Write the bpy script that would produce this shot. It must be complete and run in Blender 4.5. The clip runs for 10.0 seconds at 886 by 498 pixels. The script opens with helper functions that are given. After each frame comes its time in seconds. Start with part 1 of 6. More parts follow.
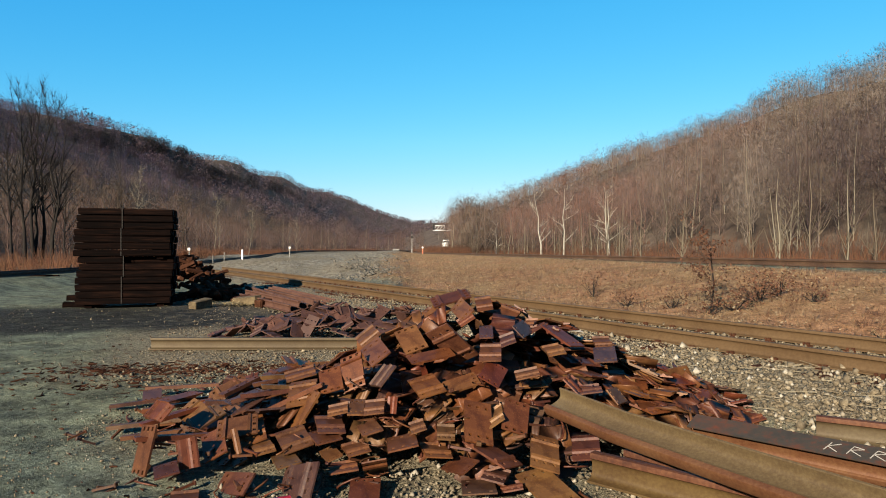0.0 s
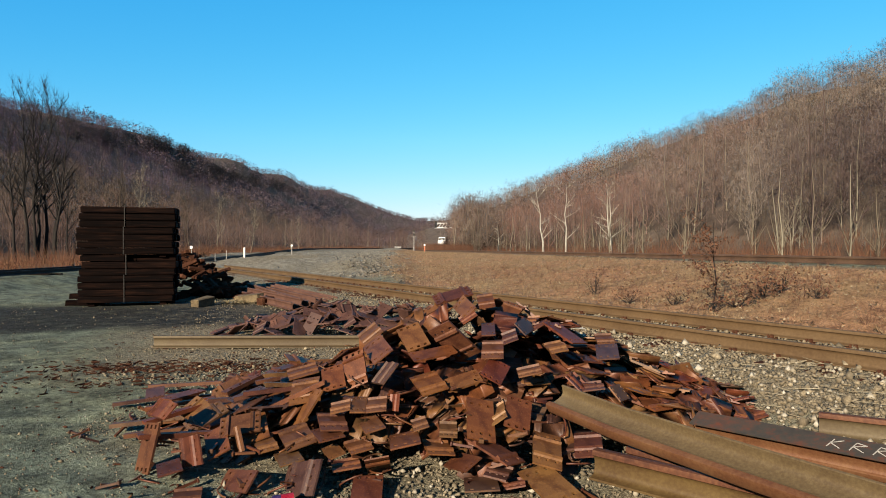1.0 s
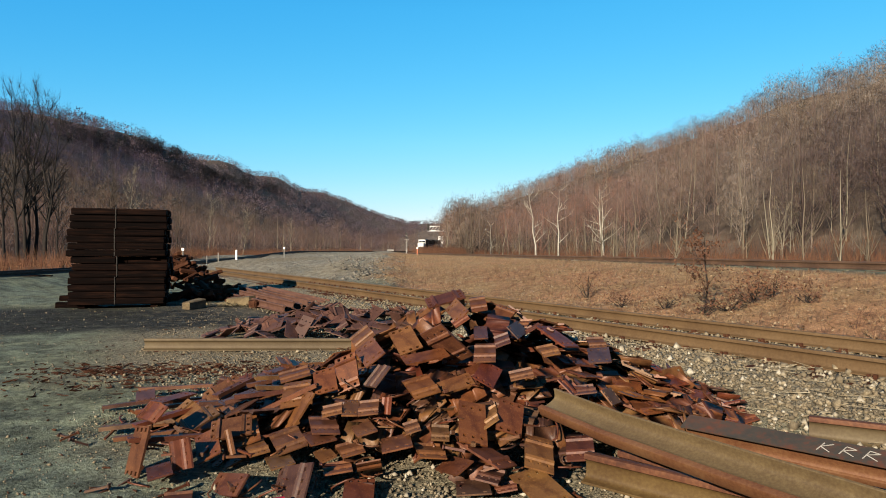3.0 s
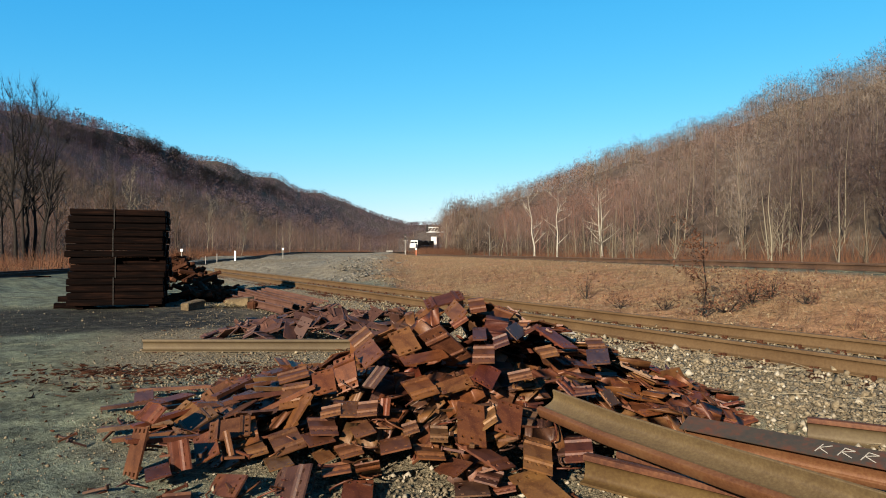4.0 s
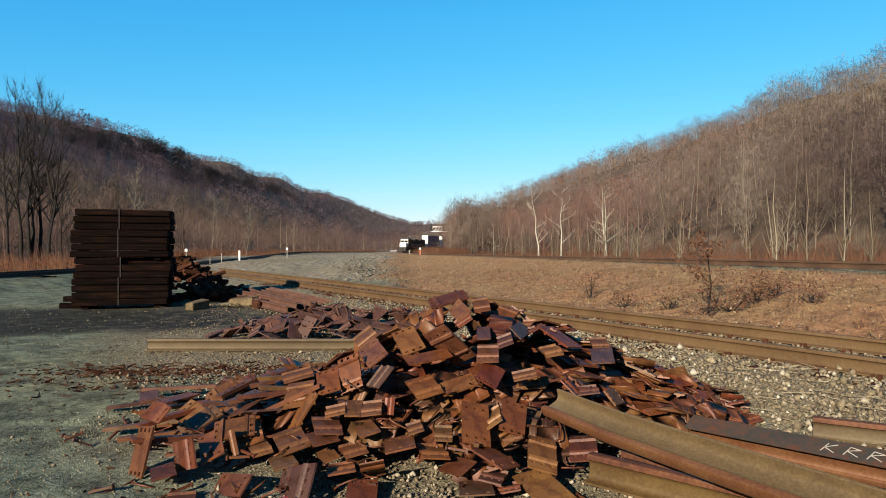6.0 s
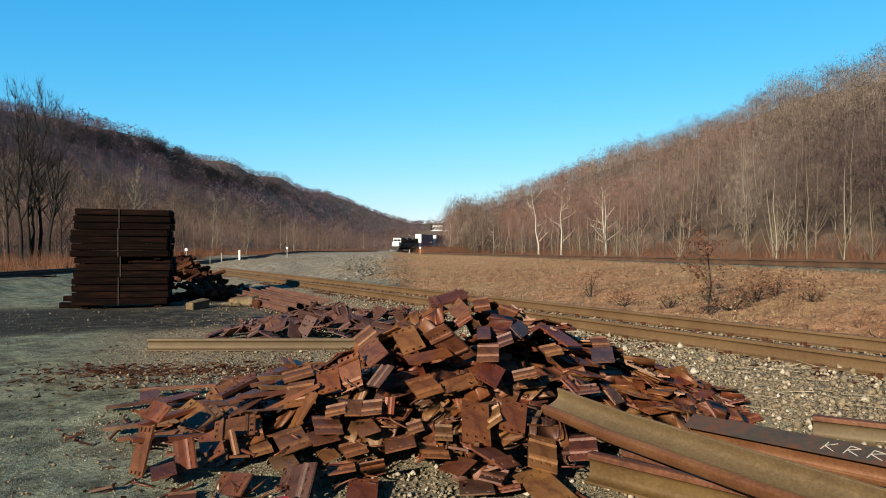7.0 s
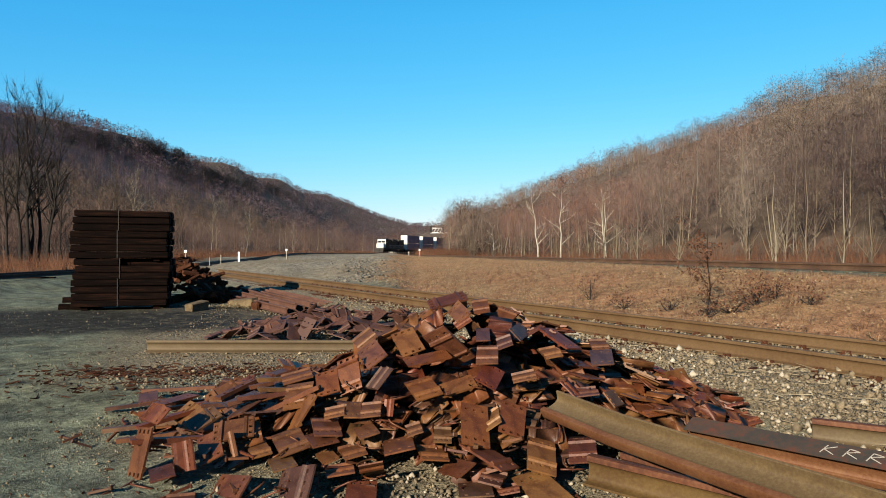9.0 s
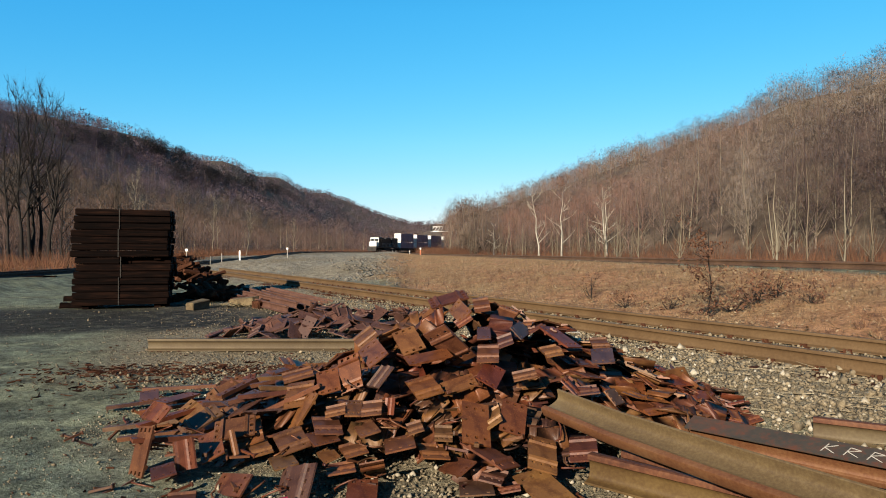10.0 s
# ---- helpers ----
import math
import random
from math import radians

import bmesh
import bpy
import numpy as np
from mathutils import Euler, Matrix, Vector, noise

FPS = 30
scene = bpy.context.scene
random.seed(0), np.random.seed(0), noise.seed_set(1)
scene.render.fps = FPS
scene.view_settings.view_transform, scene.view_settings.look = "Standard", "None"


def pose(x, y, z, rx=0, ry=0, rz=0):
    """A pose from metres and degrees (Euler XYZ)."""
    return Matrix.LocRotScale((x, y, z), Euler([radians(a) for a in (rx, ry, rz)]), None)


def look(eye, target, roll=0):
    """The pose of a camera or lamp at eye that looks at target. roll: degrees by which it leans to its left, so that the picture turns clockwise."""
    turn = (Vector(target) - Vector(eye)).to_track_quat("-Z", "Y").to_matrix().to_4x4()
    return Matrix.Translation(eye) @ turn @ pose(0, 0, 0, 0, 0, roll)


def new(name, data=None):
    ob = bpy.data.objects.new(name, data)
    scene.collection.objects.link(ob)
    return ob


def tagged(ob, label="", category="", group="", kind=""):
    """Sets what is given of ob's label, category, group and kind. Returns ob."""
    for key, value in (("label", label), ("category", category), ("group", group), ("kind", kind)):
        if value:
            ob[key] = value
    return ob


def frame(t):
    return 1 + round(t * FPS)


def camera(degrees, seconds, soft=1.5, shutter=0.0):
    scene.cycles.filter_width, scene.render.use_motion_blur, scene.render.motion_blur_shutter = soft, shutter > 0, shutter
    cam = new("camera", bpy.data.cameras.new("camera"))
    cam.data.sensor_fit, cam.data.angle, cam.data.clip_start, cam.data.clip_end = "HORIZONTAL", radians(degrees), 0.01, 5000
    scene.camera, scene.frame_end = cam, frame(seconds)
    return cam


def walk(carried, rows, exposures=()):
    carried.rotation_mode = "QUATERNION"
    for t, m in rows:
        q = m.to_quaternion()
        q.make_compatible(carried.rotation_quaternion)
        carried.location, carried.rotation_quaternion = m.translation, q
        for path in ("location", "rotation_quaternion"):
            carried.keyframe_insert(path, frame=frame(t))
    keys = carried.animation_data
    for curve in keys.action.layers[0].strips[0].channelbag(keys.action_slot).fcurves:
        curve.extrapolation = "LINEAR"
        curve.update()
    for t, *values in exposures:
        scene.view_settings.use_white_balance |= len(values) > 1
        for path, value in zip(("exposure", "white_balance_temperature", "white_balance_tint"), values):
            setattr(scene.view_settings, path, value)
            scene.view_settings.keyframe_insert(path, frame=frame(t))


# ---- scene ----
cam = camera(67.4, 10.0, soft=1.0)

# the camera is held in one spot by an unsteady grip: seconds, yaw, pitch, roll
EYE_Z = 1.55
SWAY = [(0, 0.000, 0.146, 0.0), (0.5, 0.196, 0.001, 0.135), (1, 0.170, -0.071, 0.144), (1.5, 0.080, 0.056, 0.102),
        (2, 0.205, -0.055, 0.194), (2.5, -0.231, 0.067, 0.041), (4, -0.559, 0.294, -0.130), (4.5, -0.399, 0.285, -0.093),
        (5, -0.161, 0.171, 0.009), (5.5, -0.222, 0.265, -0.035), (7, -0.216, 0.172, 0.050), (7.5, -0.508, 0.281, -0.101),
        (8, -0.529, 0.395, -0.179), (8.5, -0.319, 0.385, -0.118), (9, -0.261, 0.362, -0.074), (9.5, -0.284, 0.396, -0.095),
        (10, -0.193, 0.246, -0.060)]
walk(cam, [(t, pose(0, 0, EYE_Z, 90 + p, r, y)) for t, y, p, r in SWAY])

# ---- light: low winter sun from behind the camera's left shoulder ----
SUN_AZ = math.atan2(-0.47, -0.88)      # compass bearing of the sun, from +y towards +x
SUN_EL = radians(20.5)
world = bpy.data.worlds.new("sky")
scene.world = world
world.use_nodes = True
wn = world.node_tree
sky = wn.nodes.new("ShaderNodeTexSky")
sky.sky_type = 'NISHITA'
sky.sun_disc = False
sky.sun_elevation = SUN_EL
sky.sun_rotation = SUN_AZ
sky.air_density, sky.dust_density, sky.ozone_density, sky.altitude = 1.0, 0.0, 1.2, 300
vivid = wn.nodes.new("ShaderNodeHueSaturation")
vivid.inputs["Saturation"].default_value = 1.3
wn.links.new(sky.outputs[0], vivid.inputs["Color"])
blue = wn.nodes.new("ShaderNodeMix")
blue.data_type, blue.blend_type = 'RGBA', 'MULTIPLY'
blue.inputs[0].default_value = 1.0
blue.inputs[7].default_value = (0.475, 0.90, 1.03, 1)
wn.links.new(vivid.outputs[0], blue.inputs[6])
# a clear winter sky: deep blue above, paling in all channels towards the horizon
parts, whole = wn.nodes.new("ShaderNodeSeparateColor"), wn.nodes.new("ShaderNodeCombineColor")
wn.links.new(blue.outputs[2], parts.inputs[0])
for i, (gain, power) in enumerate(((0.95, 1.30), (1.55, 0.61), (2.93, 0.32))):
    pw, mu = wn.nodes.new("ShaderNodeMath"), wn.nodes.new("ShaderNodeMath")
    pw.operation, mu.operation = 'POWER', 'MULTIPLY'
    pw.inputs[1].default_value, mu.inputs[1].default_value = power, gain
    wn.links.new(parts.outputs[i], pw.inputs[0])
    wn.links.new(pw.outputs[0], mu.inputs[0])
    wn.links.new(mu.outputs[0], whole.inputs[i])
# the clear sky is deepest overhead and stays blue down to the dry winter horizon
way, split, fall, deep = (wn.nodes.new(k) for k in ("ShaderNodeTexCoord", "ShaderNodeSeparateXYZ", "ShaderNodeValToRGB", "ShaderNodeMix"))
wn.links.new(way.outputs["Generated"], split.inputs[0])
wn.links.new(split.outputs[2], fall.inputs[0])
for k, (p, c) in enumerate(((0.0, (0.62, 0.82, 0.93)), (0.16, (0.90, 0.97, 1.0)), (0.34, (0.96, 0.98, 1.0)), (0.95, (0.24, 0.22, 0.20)))):
    if k > 1:
        fall.color_ramp.elements.new(p)
    fall.color_ramp.elements[k].position, fall.color_ramp.elements[k].color = p, (*c, 1)
deep.data_type, deep.blend_type = 'RGBA', 'MULTIPLY'
deep.inputs[0].default_value = 1.0
wn.links.new(whole.outputs[0], deep.inputs[6])
wn.links.new(fall.outputs[0], deep.inputs[7])
wn.links.new(deep.outputs[2], wn.nodes["Background"].inputs[0])
wn.nodes["Background"].inputs[1].default_value = 0.0805
sun_data = bpy.data.lights.new("sun", 'SUN')
sun_data.energy, sun_data.angle, sun_data.color = 5.0, radians(0.5), (1.0, 0.87, 0.685)
sun = new("sun", sun_data)
to_sun = Vector((math.sin(SUN_AZ) * math.cos(SUN_EL), math.cos(SUN_AZ) * math.cos(SUN_EL), math.sin(SUN_EL)))
sun.matrix_world = look(to_sun * 60, (0, 0, 0))
scene.view_settings.exposure = 1.25


# ---- materials ----
def node_mat(name, rough=0.8, metal=0.0, spec=0.5):
    m = bpy.data.materials.new(name)
    m.use_nodes = True
    b = m.node_tree.nodes["Principled BSDF"]
    b.inputs["Roughness"].default_value = rough
    b.inputs["Metallic"].default_value = metal
    b.inputs["Specular IOR Level"].default_value = spec
    return m, m.node_tree, b


def noise_tex(nt, scale, detail=5.0, rough=0.6, coord="Object"):
    tc = nt.nodes.new("ShaderNodeTexCoord")
    n = nt.nodes.new("ShaderNodeTexNoise")
    n.inputs["Scale"].default_value, n.inputs["Detail"].default_value, n.inputs["Roughness"].default_value = scale, detail, rough
    nt.links.new(tc.outputs[coord], n.inputs["Vector"])
    return n.outputs["Fac"]


def ramp(nt, fac, stops):
    r = nt.nodes.new("ShaderNodeValToRGB")
    e = r.color_ramp.elements
    while len(e) < len(stops):
        e.new(0.5)
    for k, (p, c) in enumerate(stops):
        e[k].position, e[k].color = p, (*c, 1)
    nt.links.new(fac, r.inputs[0])
    return r.outputs[0]


def mixed(nt, fac, a, b, mode='MIX'):
    n = nt.nodes.new("ShaderNodeMix")
    n.data_type, n.blend_type = 'RGBA', mode
    for k, v in ((0, fac), (6, a), (7, b)):
        if isinstance(v, (int, float)):
            n.inputs[k].default_value = v
        elif isinstance(v, tuple):
            n.inputs[k].default_value = (*v, 1)
        else:
            nt.links.new(v, n.inputs[k])
    return n.outputs[2]


def bumped(nt, bsdf, fac, strength, dist):
    bp = nt.nodes.new("ShaderNodeBump")
    bp.inputs["Strength"].default_value, bp.inputs["Distance"].default_value = strength, dist
    nt.links.new(fac, bp.inputs["Height"])
    nt.links.new(bp.outputs[0], bsdf.inputs["Normal"])


def worn(name, dark, mid, light, big=3.0, fine=40.0, rough=0.8, metal=0.0, bump=0.4, dist=0.004, vary=0.0, island=False, tint=None, coord="Object", spec=0.3):
    """A weathered surface: two scales of noise between three colours; vary shifts it from thing to thing towards tint."""
    m, nt, b = node_mat(name, rough, metal, spec)
    a, f = noise_tex(nt, big, 4, 0.6, coord), noise_tex(nt, fine, 6, 0.7, coord)
    c1 = ramp(nt, a, [(0.36, dark), (0.5, mid), (0.64, light)])
    c2 = ramp(nt, f, [(0.38, dark), (0.5, mid), (0.62, light)])
    c = mixed(nt, 0.5, c1, c2)
    if vary:
        if island:
            g = nt.nodes.new("ShaderNodeNewGeometry").outputs["Random Per Island"]
        else:
            g = nt.nodes.new("ShaderNodeObjectInfo").outputs["Random"]
        mul = nt.nodes.new("ShaderNodeMath")
        mul.operation = 'MULTIPLY'
        mul.inputs[1].default_value = vary
        nt.links.new(g, mul.inputs[0])
        c = mixed(nt, mul.outputs[0], c, tint or dark)
    nt.links.new(c, b.inputs["Base Color"])
    if bump:
        bumped(nt, b, f, bump, dist)
    return m


def rust_material(name, island):
    """Rusted plate steel: each plate takes one of several rust tints, with scale, dust and darker pits."""
    m, nt, b = node_mat(name, 0.52, 0.15, 0.35)
    if island:
        g = nt.nodes.new("ShaderNodeNewGeometry").outputs["Random Per Island"]
    else:
        g = nt.nodes.new("ShaderNodeObjectInfo").outputs["Random"]
    tint = ramp(nt, g, [(0.0, (0.0971, 0.0223, 0.0092)), (0.14, (0.1262, 0.0509, 0.0136)), (0.26, (0.0583, 0.0162, 0.0096)), (0.38, (0.1392, 0.0671, 0.0214)), (0.50, (0.1004, 0.0311, 0.0102)), (0.62, (0.0506, 0.0249, 0.0192)), (0.72, (0.1101, 0.0547, 0.0170)), (0.84, (0.0679, 0.0210, 0.0125)), (0.93, (0.1198, 0.0385, 0.0125)), (1.0, (0.0777, 0.0498, 0.0282))])
    big, fine = noise_tex(nt, 9, 4), noise_tex(nt, 70, 6, 0.7)
    where, lots = nt.nodes.new("ShaderNodeNewGeometry"), nt.nodes.new("ShaderNodeTexNoise")
    lots.inputs["Scale"].default_value, lots.inputs["Detail"].default_value = 0.9, 2
    nt.links.new(where.outputs["Position"], lots.inputs["Vector"])
    tint = mixed(nt, ramp(nt, lots.outputs["Fac"], [(0.42, (0, 0, 0)), (0.60, (0.6, 0.6, 0.6))]), tint, mixed(nt, 1.0, tint, (0.80, 0.58, 0.64), 'MULTIPLY'))
    c = mixed(nt, ramp(nt, big, [(0.38, (0.8, 0.8, 0.8)), (0.56, (0, 0, 0))]), tint, mixed(nt, 1.0, tint, (0.5, 0.42, 0.44), 'MULTIPLY'))
    c = mixed(nt, ramp(nt, fine, [(0.54, (0, 0, 0)), (0.68, (0.22, 0.22, 0.22))]), c, (0.3168, 0.1512, 0.054))
    c = mixed(nt, ramp(nt, fine, [(0.32, (0.5, 0.5, 0.5)), (0.42, (0, 0, 0))]), c, (0.0288, 0.0115, 0.0086))
    if not island:
        tc, sp, ab, lt = (nt.nodes.new(k) for k in ("ShaderNodeTexCoord", "ShaderNodeSeparateXYZ", "ShaderNodeMath", "ShaderNodeMath"))
        ab.operation, lt.operation, lt.inputs[1].default_value = 'ABSOLUTE', 'LESS_THAN', 0.074
        nt.links.new(tc.outputs["Object"], sp.inputs[0])
        nt.links.new(sp.outputs[0], ab.inputs[0])
        nt.links.new(ab.outputs[0], lt.inputs[0])
        c = mixed(nt, lt.outputs[0], c, mixed(nt, 1.0, c, (0.86, 0.84, 0.88), 'MULTIPLY'))
    nt.links.new(c, b.inputs["Base Color"])
    bumped(nt, b, mixed(nt, 0.5, big, fine), 0.35, 0.003)
    return m


RUST = rust_material("rusted_steel", False)
RUST_STUFF = rust_material("rusted_steel_heap", True)
RUST_RAIL = worn("rail_rust_tan", (0.0578, 0.0316, 0.0132), (0.0828, 0.0486, 0.0213), (0.1079, 0.0667, 0.0316), 1.2, 35, 0.7, 0.1, 0.3, 0.002)
RUST_RED = worn("rail_rust_red", (0.0364, 0.0120, 0.0060), (0.0707, 0.0235, 0.0099), (0.1114, 0.0471, 0.0206), 2.5, 40, 0.7, 0.15, 0.35, 0.002)
RUST_TAN = worn("rail_rust_pale", (0.0442, 0.0283, 0.0135), (0.0618, 0.0420, 0.0203), (0.0796, 0.0579, 0.0290), 2.5, 45, 0.65, 0.15, 0.35, 0.002)
RUST_BOW = worn("bowed_rail_rust", (0.066, 0.043, 0.022), (0.098, 0.067, 0.033), (0.135, 0.098, 0.048), 2.2, 60, 0.5, 0.15, 0.10, 0.001)
RUST_HEAD = worn("worn_rail_head_rust", (0.0687, 0.0253, 0.0116), (0.1069, 0.0448, 0.0195), (0.1373, 0.0687, 0.0310), 2.5, 50, 0.55, 0.2, 0.12, 0.001)
RUST_OLIVE = worn("bowed_rail_web", (0.0541, 0.0295, 0.0116), (0.0749, 0.0448, 0.0165), (0.1040, 0.0670, 0.0248), 3.5, 50, 0.5, 0.2, 0.12, 0.001)
RUST_OLD = worn("old_purple_rust", (0.0319, 0.0126, 0.0088), (0.0701, 0.0293, 0.0202), (0.1222, 0.0547, 0.0347), 5, 50, 0.6, 0.1, 0.3, 0.003, 0.7, tint=(0.0425, 0.0215, 0.0170))
RUST_OLD_STUFF = worn("old_purple_rust_pile", (0.0319, 0.0126, 0.0088), (0.0701, 0.0293, 0.0202), (0.1222, 0.0547, 0.0347), 5, 50, 0.6, 0.1, 0.3, 0.003, 0.7, True, (0.0425, 0.0215, 0.0170))
RUST_PINK = worn("dusty_red_rail", (0.0473, 0.0182, 0.0120), (0.0788, 0.0357, 0.0233), (0.1103, 0.0564, 0.0377), 2.5, 40, 0.75, 0.1, 0.3, 0.002)
STEEL_GREY = worn("dark_scaled_steel", (0.0227, 0.0190, 0.0165), (0.0330, 0.0275, 0.0219), (0.0790, 0.0234, 0.0110), 2.6, 18, 0.75, 0.0, 0.3, 0.002)
def grain_wood(name, dark, mid, light, rough, spec):
    """Sawn timber with streaks along its length (x)."""
    m, nt, b = node_mat(name, rough, 0, spec)
    tc, mp, n = nt.nodes.new("ShaderNodeTexCoord"), nt.nodes.new("ShaderNodeMapping"), nt.nodes.new("ShaderNodeTexNoise")
    mp.inputs["Scale"].default_value = (0.9, 14, 14)
    n.inputs["Scale"].default_value, n.inputs["Detail"].default_value, n.inputs["Roughness"].default_value = 1.6, 6, 0.7
    off = nt.nodes.new("ShaderNodeObjectInfo")
    add = nt.nodes.new("ShaderNodeVectorMath")
    add.operation = 'ADD'
    nt.links.new(tc.outputs["Object"], mp.inputs["Vector"])
    nt.links.new(mp.outputs[0], add.inputs[0])
    sc = nt.nodes.new("ShaderNodeVectorMath")
    sc.operation = 'SCALE'
    sc.inputs[0].default_value = (31, 17, 23)
    nt.links.new(off.outputs["Random"], sc.inputs[3])
    nt.links.new(sc.outputs[0], add.inputs[1])
    nt.links.new(add.outputs[0], n.inputs["Vector"])
    c = ramp(nt, n.outputs["Fac"], [(0.38, dark), (0.52, mid), (0.66, light)])
    c = mixed(nt, off.outputs["Random"], c, mixed(nt, 1.0, c, (0.3825, 0.3400, 0.3400), 'MULTIPLY'))
    nt.links.new(c, b.inputs["Base Color"])
    bumped(nt, b, n.outputs["Fac"], 0.9, 0.012)
    return m


TIE = grain_wood("creosoted_oak", (0.0019, 0.0008, 0.0007), (0.0052, 0.0022, 0.0015), (0.0159, 0.0065, 0.0037), 0.85, 0.05)
TIE_OLD = worn("weathered_tie_wood", (0.0153, 0.0061, 0.0037), (0.0425, 0.0172, 0.0094), (0.1157, 0.0492, 0.0268), 4, 50, 0.9, 0, 0.6, 0.006, 0.8, tint=(0.0387, 0.0156, 0.0091), spec=0.05)
TIE_GREY = worn("dusty_main_line_ties", (0.045, 0.031, 0.021), (0.080, 0.058, 0.040), (0.120, 0.090, 0.064), 4, 40, 0.9, 0, 0.5, 0.005, 0.5, tint=(0.05, 0.036, 0.026), spec=0.05)
PALE_WOOD = worn("split_pale_wood", (0.1346, 0.0979, 0.0490), (0.2203, 0.1652, 0.0796), (0.3060, 0.2448, 0.1224), 5, 50, 0.85, 0, 0.5, 0.004)
SPLIT_WOOD = worn("weathered_split_wood", (0.0408, 0.0272, 0.0150), (0.0816, 0.0578, 0.0306), (0.1496, 0.1122, 0.0612), 5, 50, 0.9, 0, 0.6, 0.006)
STRAP = worn("strap_steel", (0.0306, 0.0248, 0.0195), (0.0918, 0.0744, 0.0587), (0.1530, 0.1266, 0.0979), 20, 90, 0.5, 0.6, 0.2, 0.001)
STONE = worn("ballast_stone", (0.0740, 0.0556, 0.0329), (0.1573, 0.1229, 0.0757), (0.3053, 0.2550, 0.1788), 9, 60, 0.9, 0, 0.5, 0.004, 0.9, True, (0.0740, 0.0580, 0.0376))
CLOD = worn("grey_clod", (0.055, 0.048, 0.038), (0.120, 0.108, 0.088), (0.200, 0.185, 0.155), 9, 60, 0.9, 0, 0.5, 0.004, 0.8, True, (0.06, 0.052, 0.042))
PALE_STONE = worn("pale_limestone", (0.1771, 0.1513, 0.1108), (0.2952, 0.2619, 0.2065), (0.4427, 0.4132, 0.3468), 12, 70, 0.9, 0, 0.4, 0.004, 0.8, True, (0.1623, 0.1328, 0.0885))
STALK = worn("bleached_stalk", (0.1547, 0.1249, 0.0774), (0.2499, 0.2082, 0.1368), (0.3272, 0.2916, 0.2142), 10, 60, 0.9, 0, 0.2, 0.001, 0.7, True, (0.1071, 0.0714, 0.0357))
CHALK = worn("white_chalk", (0.1273, 0.1126, 0.0979), (0.2840, 0.2595, 0.2252), (0.4113, 0.3819, 0.3330), 30, 200, 0.95, 0, 0.2, 0.001)
BARK = worn("grey_bark", (0.0165, 0.0125, 0.0095), (0.0367, 0.0282, 0.0213), (0.0698, 0.0551, 0.0404), 3, 25, 0.95, 0, 0.5, 0.01, 0.6, True, (0.0514, 0.0367, 0.0257))
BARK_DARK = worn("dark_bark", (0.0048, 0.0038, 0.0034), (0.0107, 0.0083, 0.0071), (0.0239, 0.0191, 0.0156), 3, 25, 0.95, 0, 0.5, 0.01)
BARK_PALE = worn("pale_bark", (0.0685, 0.0557, 0.0386), (0.1371, 0.1157, 0.0857), (0.1970, 0.1714, 0.1328), 1.2, 8, 0.9, 0, 0.3, 0.01)
BARK_WHITE = worn("white_sycamore_bark", (0.1348, 0.1168, 0.0899), (0.2785, 0.2561, 0.2111), (0.3594, 0.3415, 0.2966), 1.2, 8, 0.85, 0, 0.3, 0.01)


def woods_material(name, stops, stem=(0.1700, 0.1487, 0.1105), vary=0.05, cover=0.34):
    """Bare wood: twigs in each tree's own tint (the mesh's tint attribute), stems in a tint of their own.
    A spray of fine twigs lets part of the light through (cover: how much it hides); stems and limbs are solid."""
    m, nt, b = node_mat(name, 0.95, 0, 0.1)
    at = nt.nodes.new("ShaderNodeAttribute")
    at.attribute_name = "tint"
    c = ramp(nt, at.outputs["Fac"], [(0.86 * p, k) for p, k in stops] + [(0.95, stem)])
    g = nt.nodes.new("ShaderNodeNewGeometry").outputs["Random Per Island"]
    c = mixed(nt, 1.0, c, ramp(nt, g, [(0.0, (1 - vary,) * 3), (0.5, (0.97,) * 3), (1.0, (1 + vary,) * 3)]), 'MULTIPLY')
    nt.links.new(c, b.inputs["Base Color"])
    solid, veil = nt.nodes.new("ShaderNodeAttribute"), nt.nodes.new("ShaderNodeMapRange")
    solid.attribute_name = "solid"
    veil.inputs[3].default_value = cover
    nt.links.new(solid.outputs["Fac"], veil.inputs[0])
    nt.links.new(veil.outputs[0], b.inputs["Alpha"])
    return m


WOODS_R = woods_material("sunlit_bare_woods", [(0.0, (0.1677, 0.0725, 0.0485)), (0.2, (0.1415, 0.0812, 0.0652)), (0.35, (0.1677, 0.1175, 0.1021)), (0.5, (0.1118, 0.0812, 0.0670)), (0.62, (0.1528, 0.1219, 0.0903)), (0.78, (0.1790, 0.1436, 0.1213)), (0.88, (0.0893, 0.0653, 0.0587)), (1.0, (0.0633, 0.0436, 0.0418))])
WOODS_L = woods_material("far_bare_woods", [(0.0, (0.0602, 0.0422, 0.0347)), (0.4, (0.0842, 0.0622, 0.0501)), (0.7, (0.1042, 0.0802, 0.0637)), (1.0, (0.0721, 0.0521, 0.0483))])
# bluish haze is put into these two tints, and the upper ridge's shade
WOODS_U = woods_material("hazed_purple_woods", [(0.0, (0.0413, 0.0279, 0.0430)), (0.5, (0.0660, 0.0456, 0.0680)), (0.8, (0.0918, 0.0668, 0.0903)), (1.0, (0.0516, 0.0345, 0.0555))])
WOODS_F = woods_material("hazed_mauve_woods", [(0.0, (0.0670, 0.0478, 0.0583)), (0.5, (0.0857, 0.0626, 0.0750)), (0.8, (0.1017, 0.0770, 0.0860)), (1.0, (0.0723, 0.0520, 0.0655))], cover=0.8)
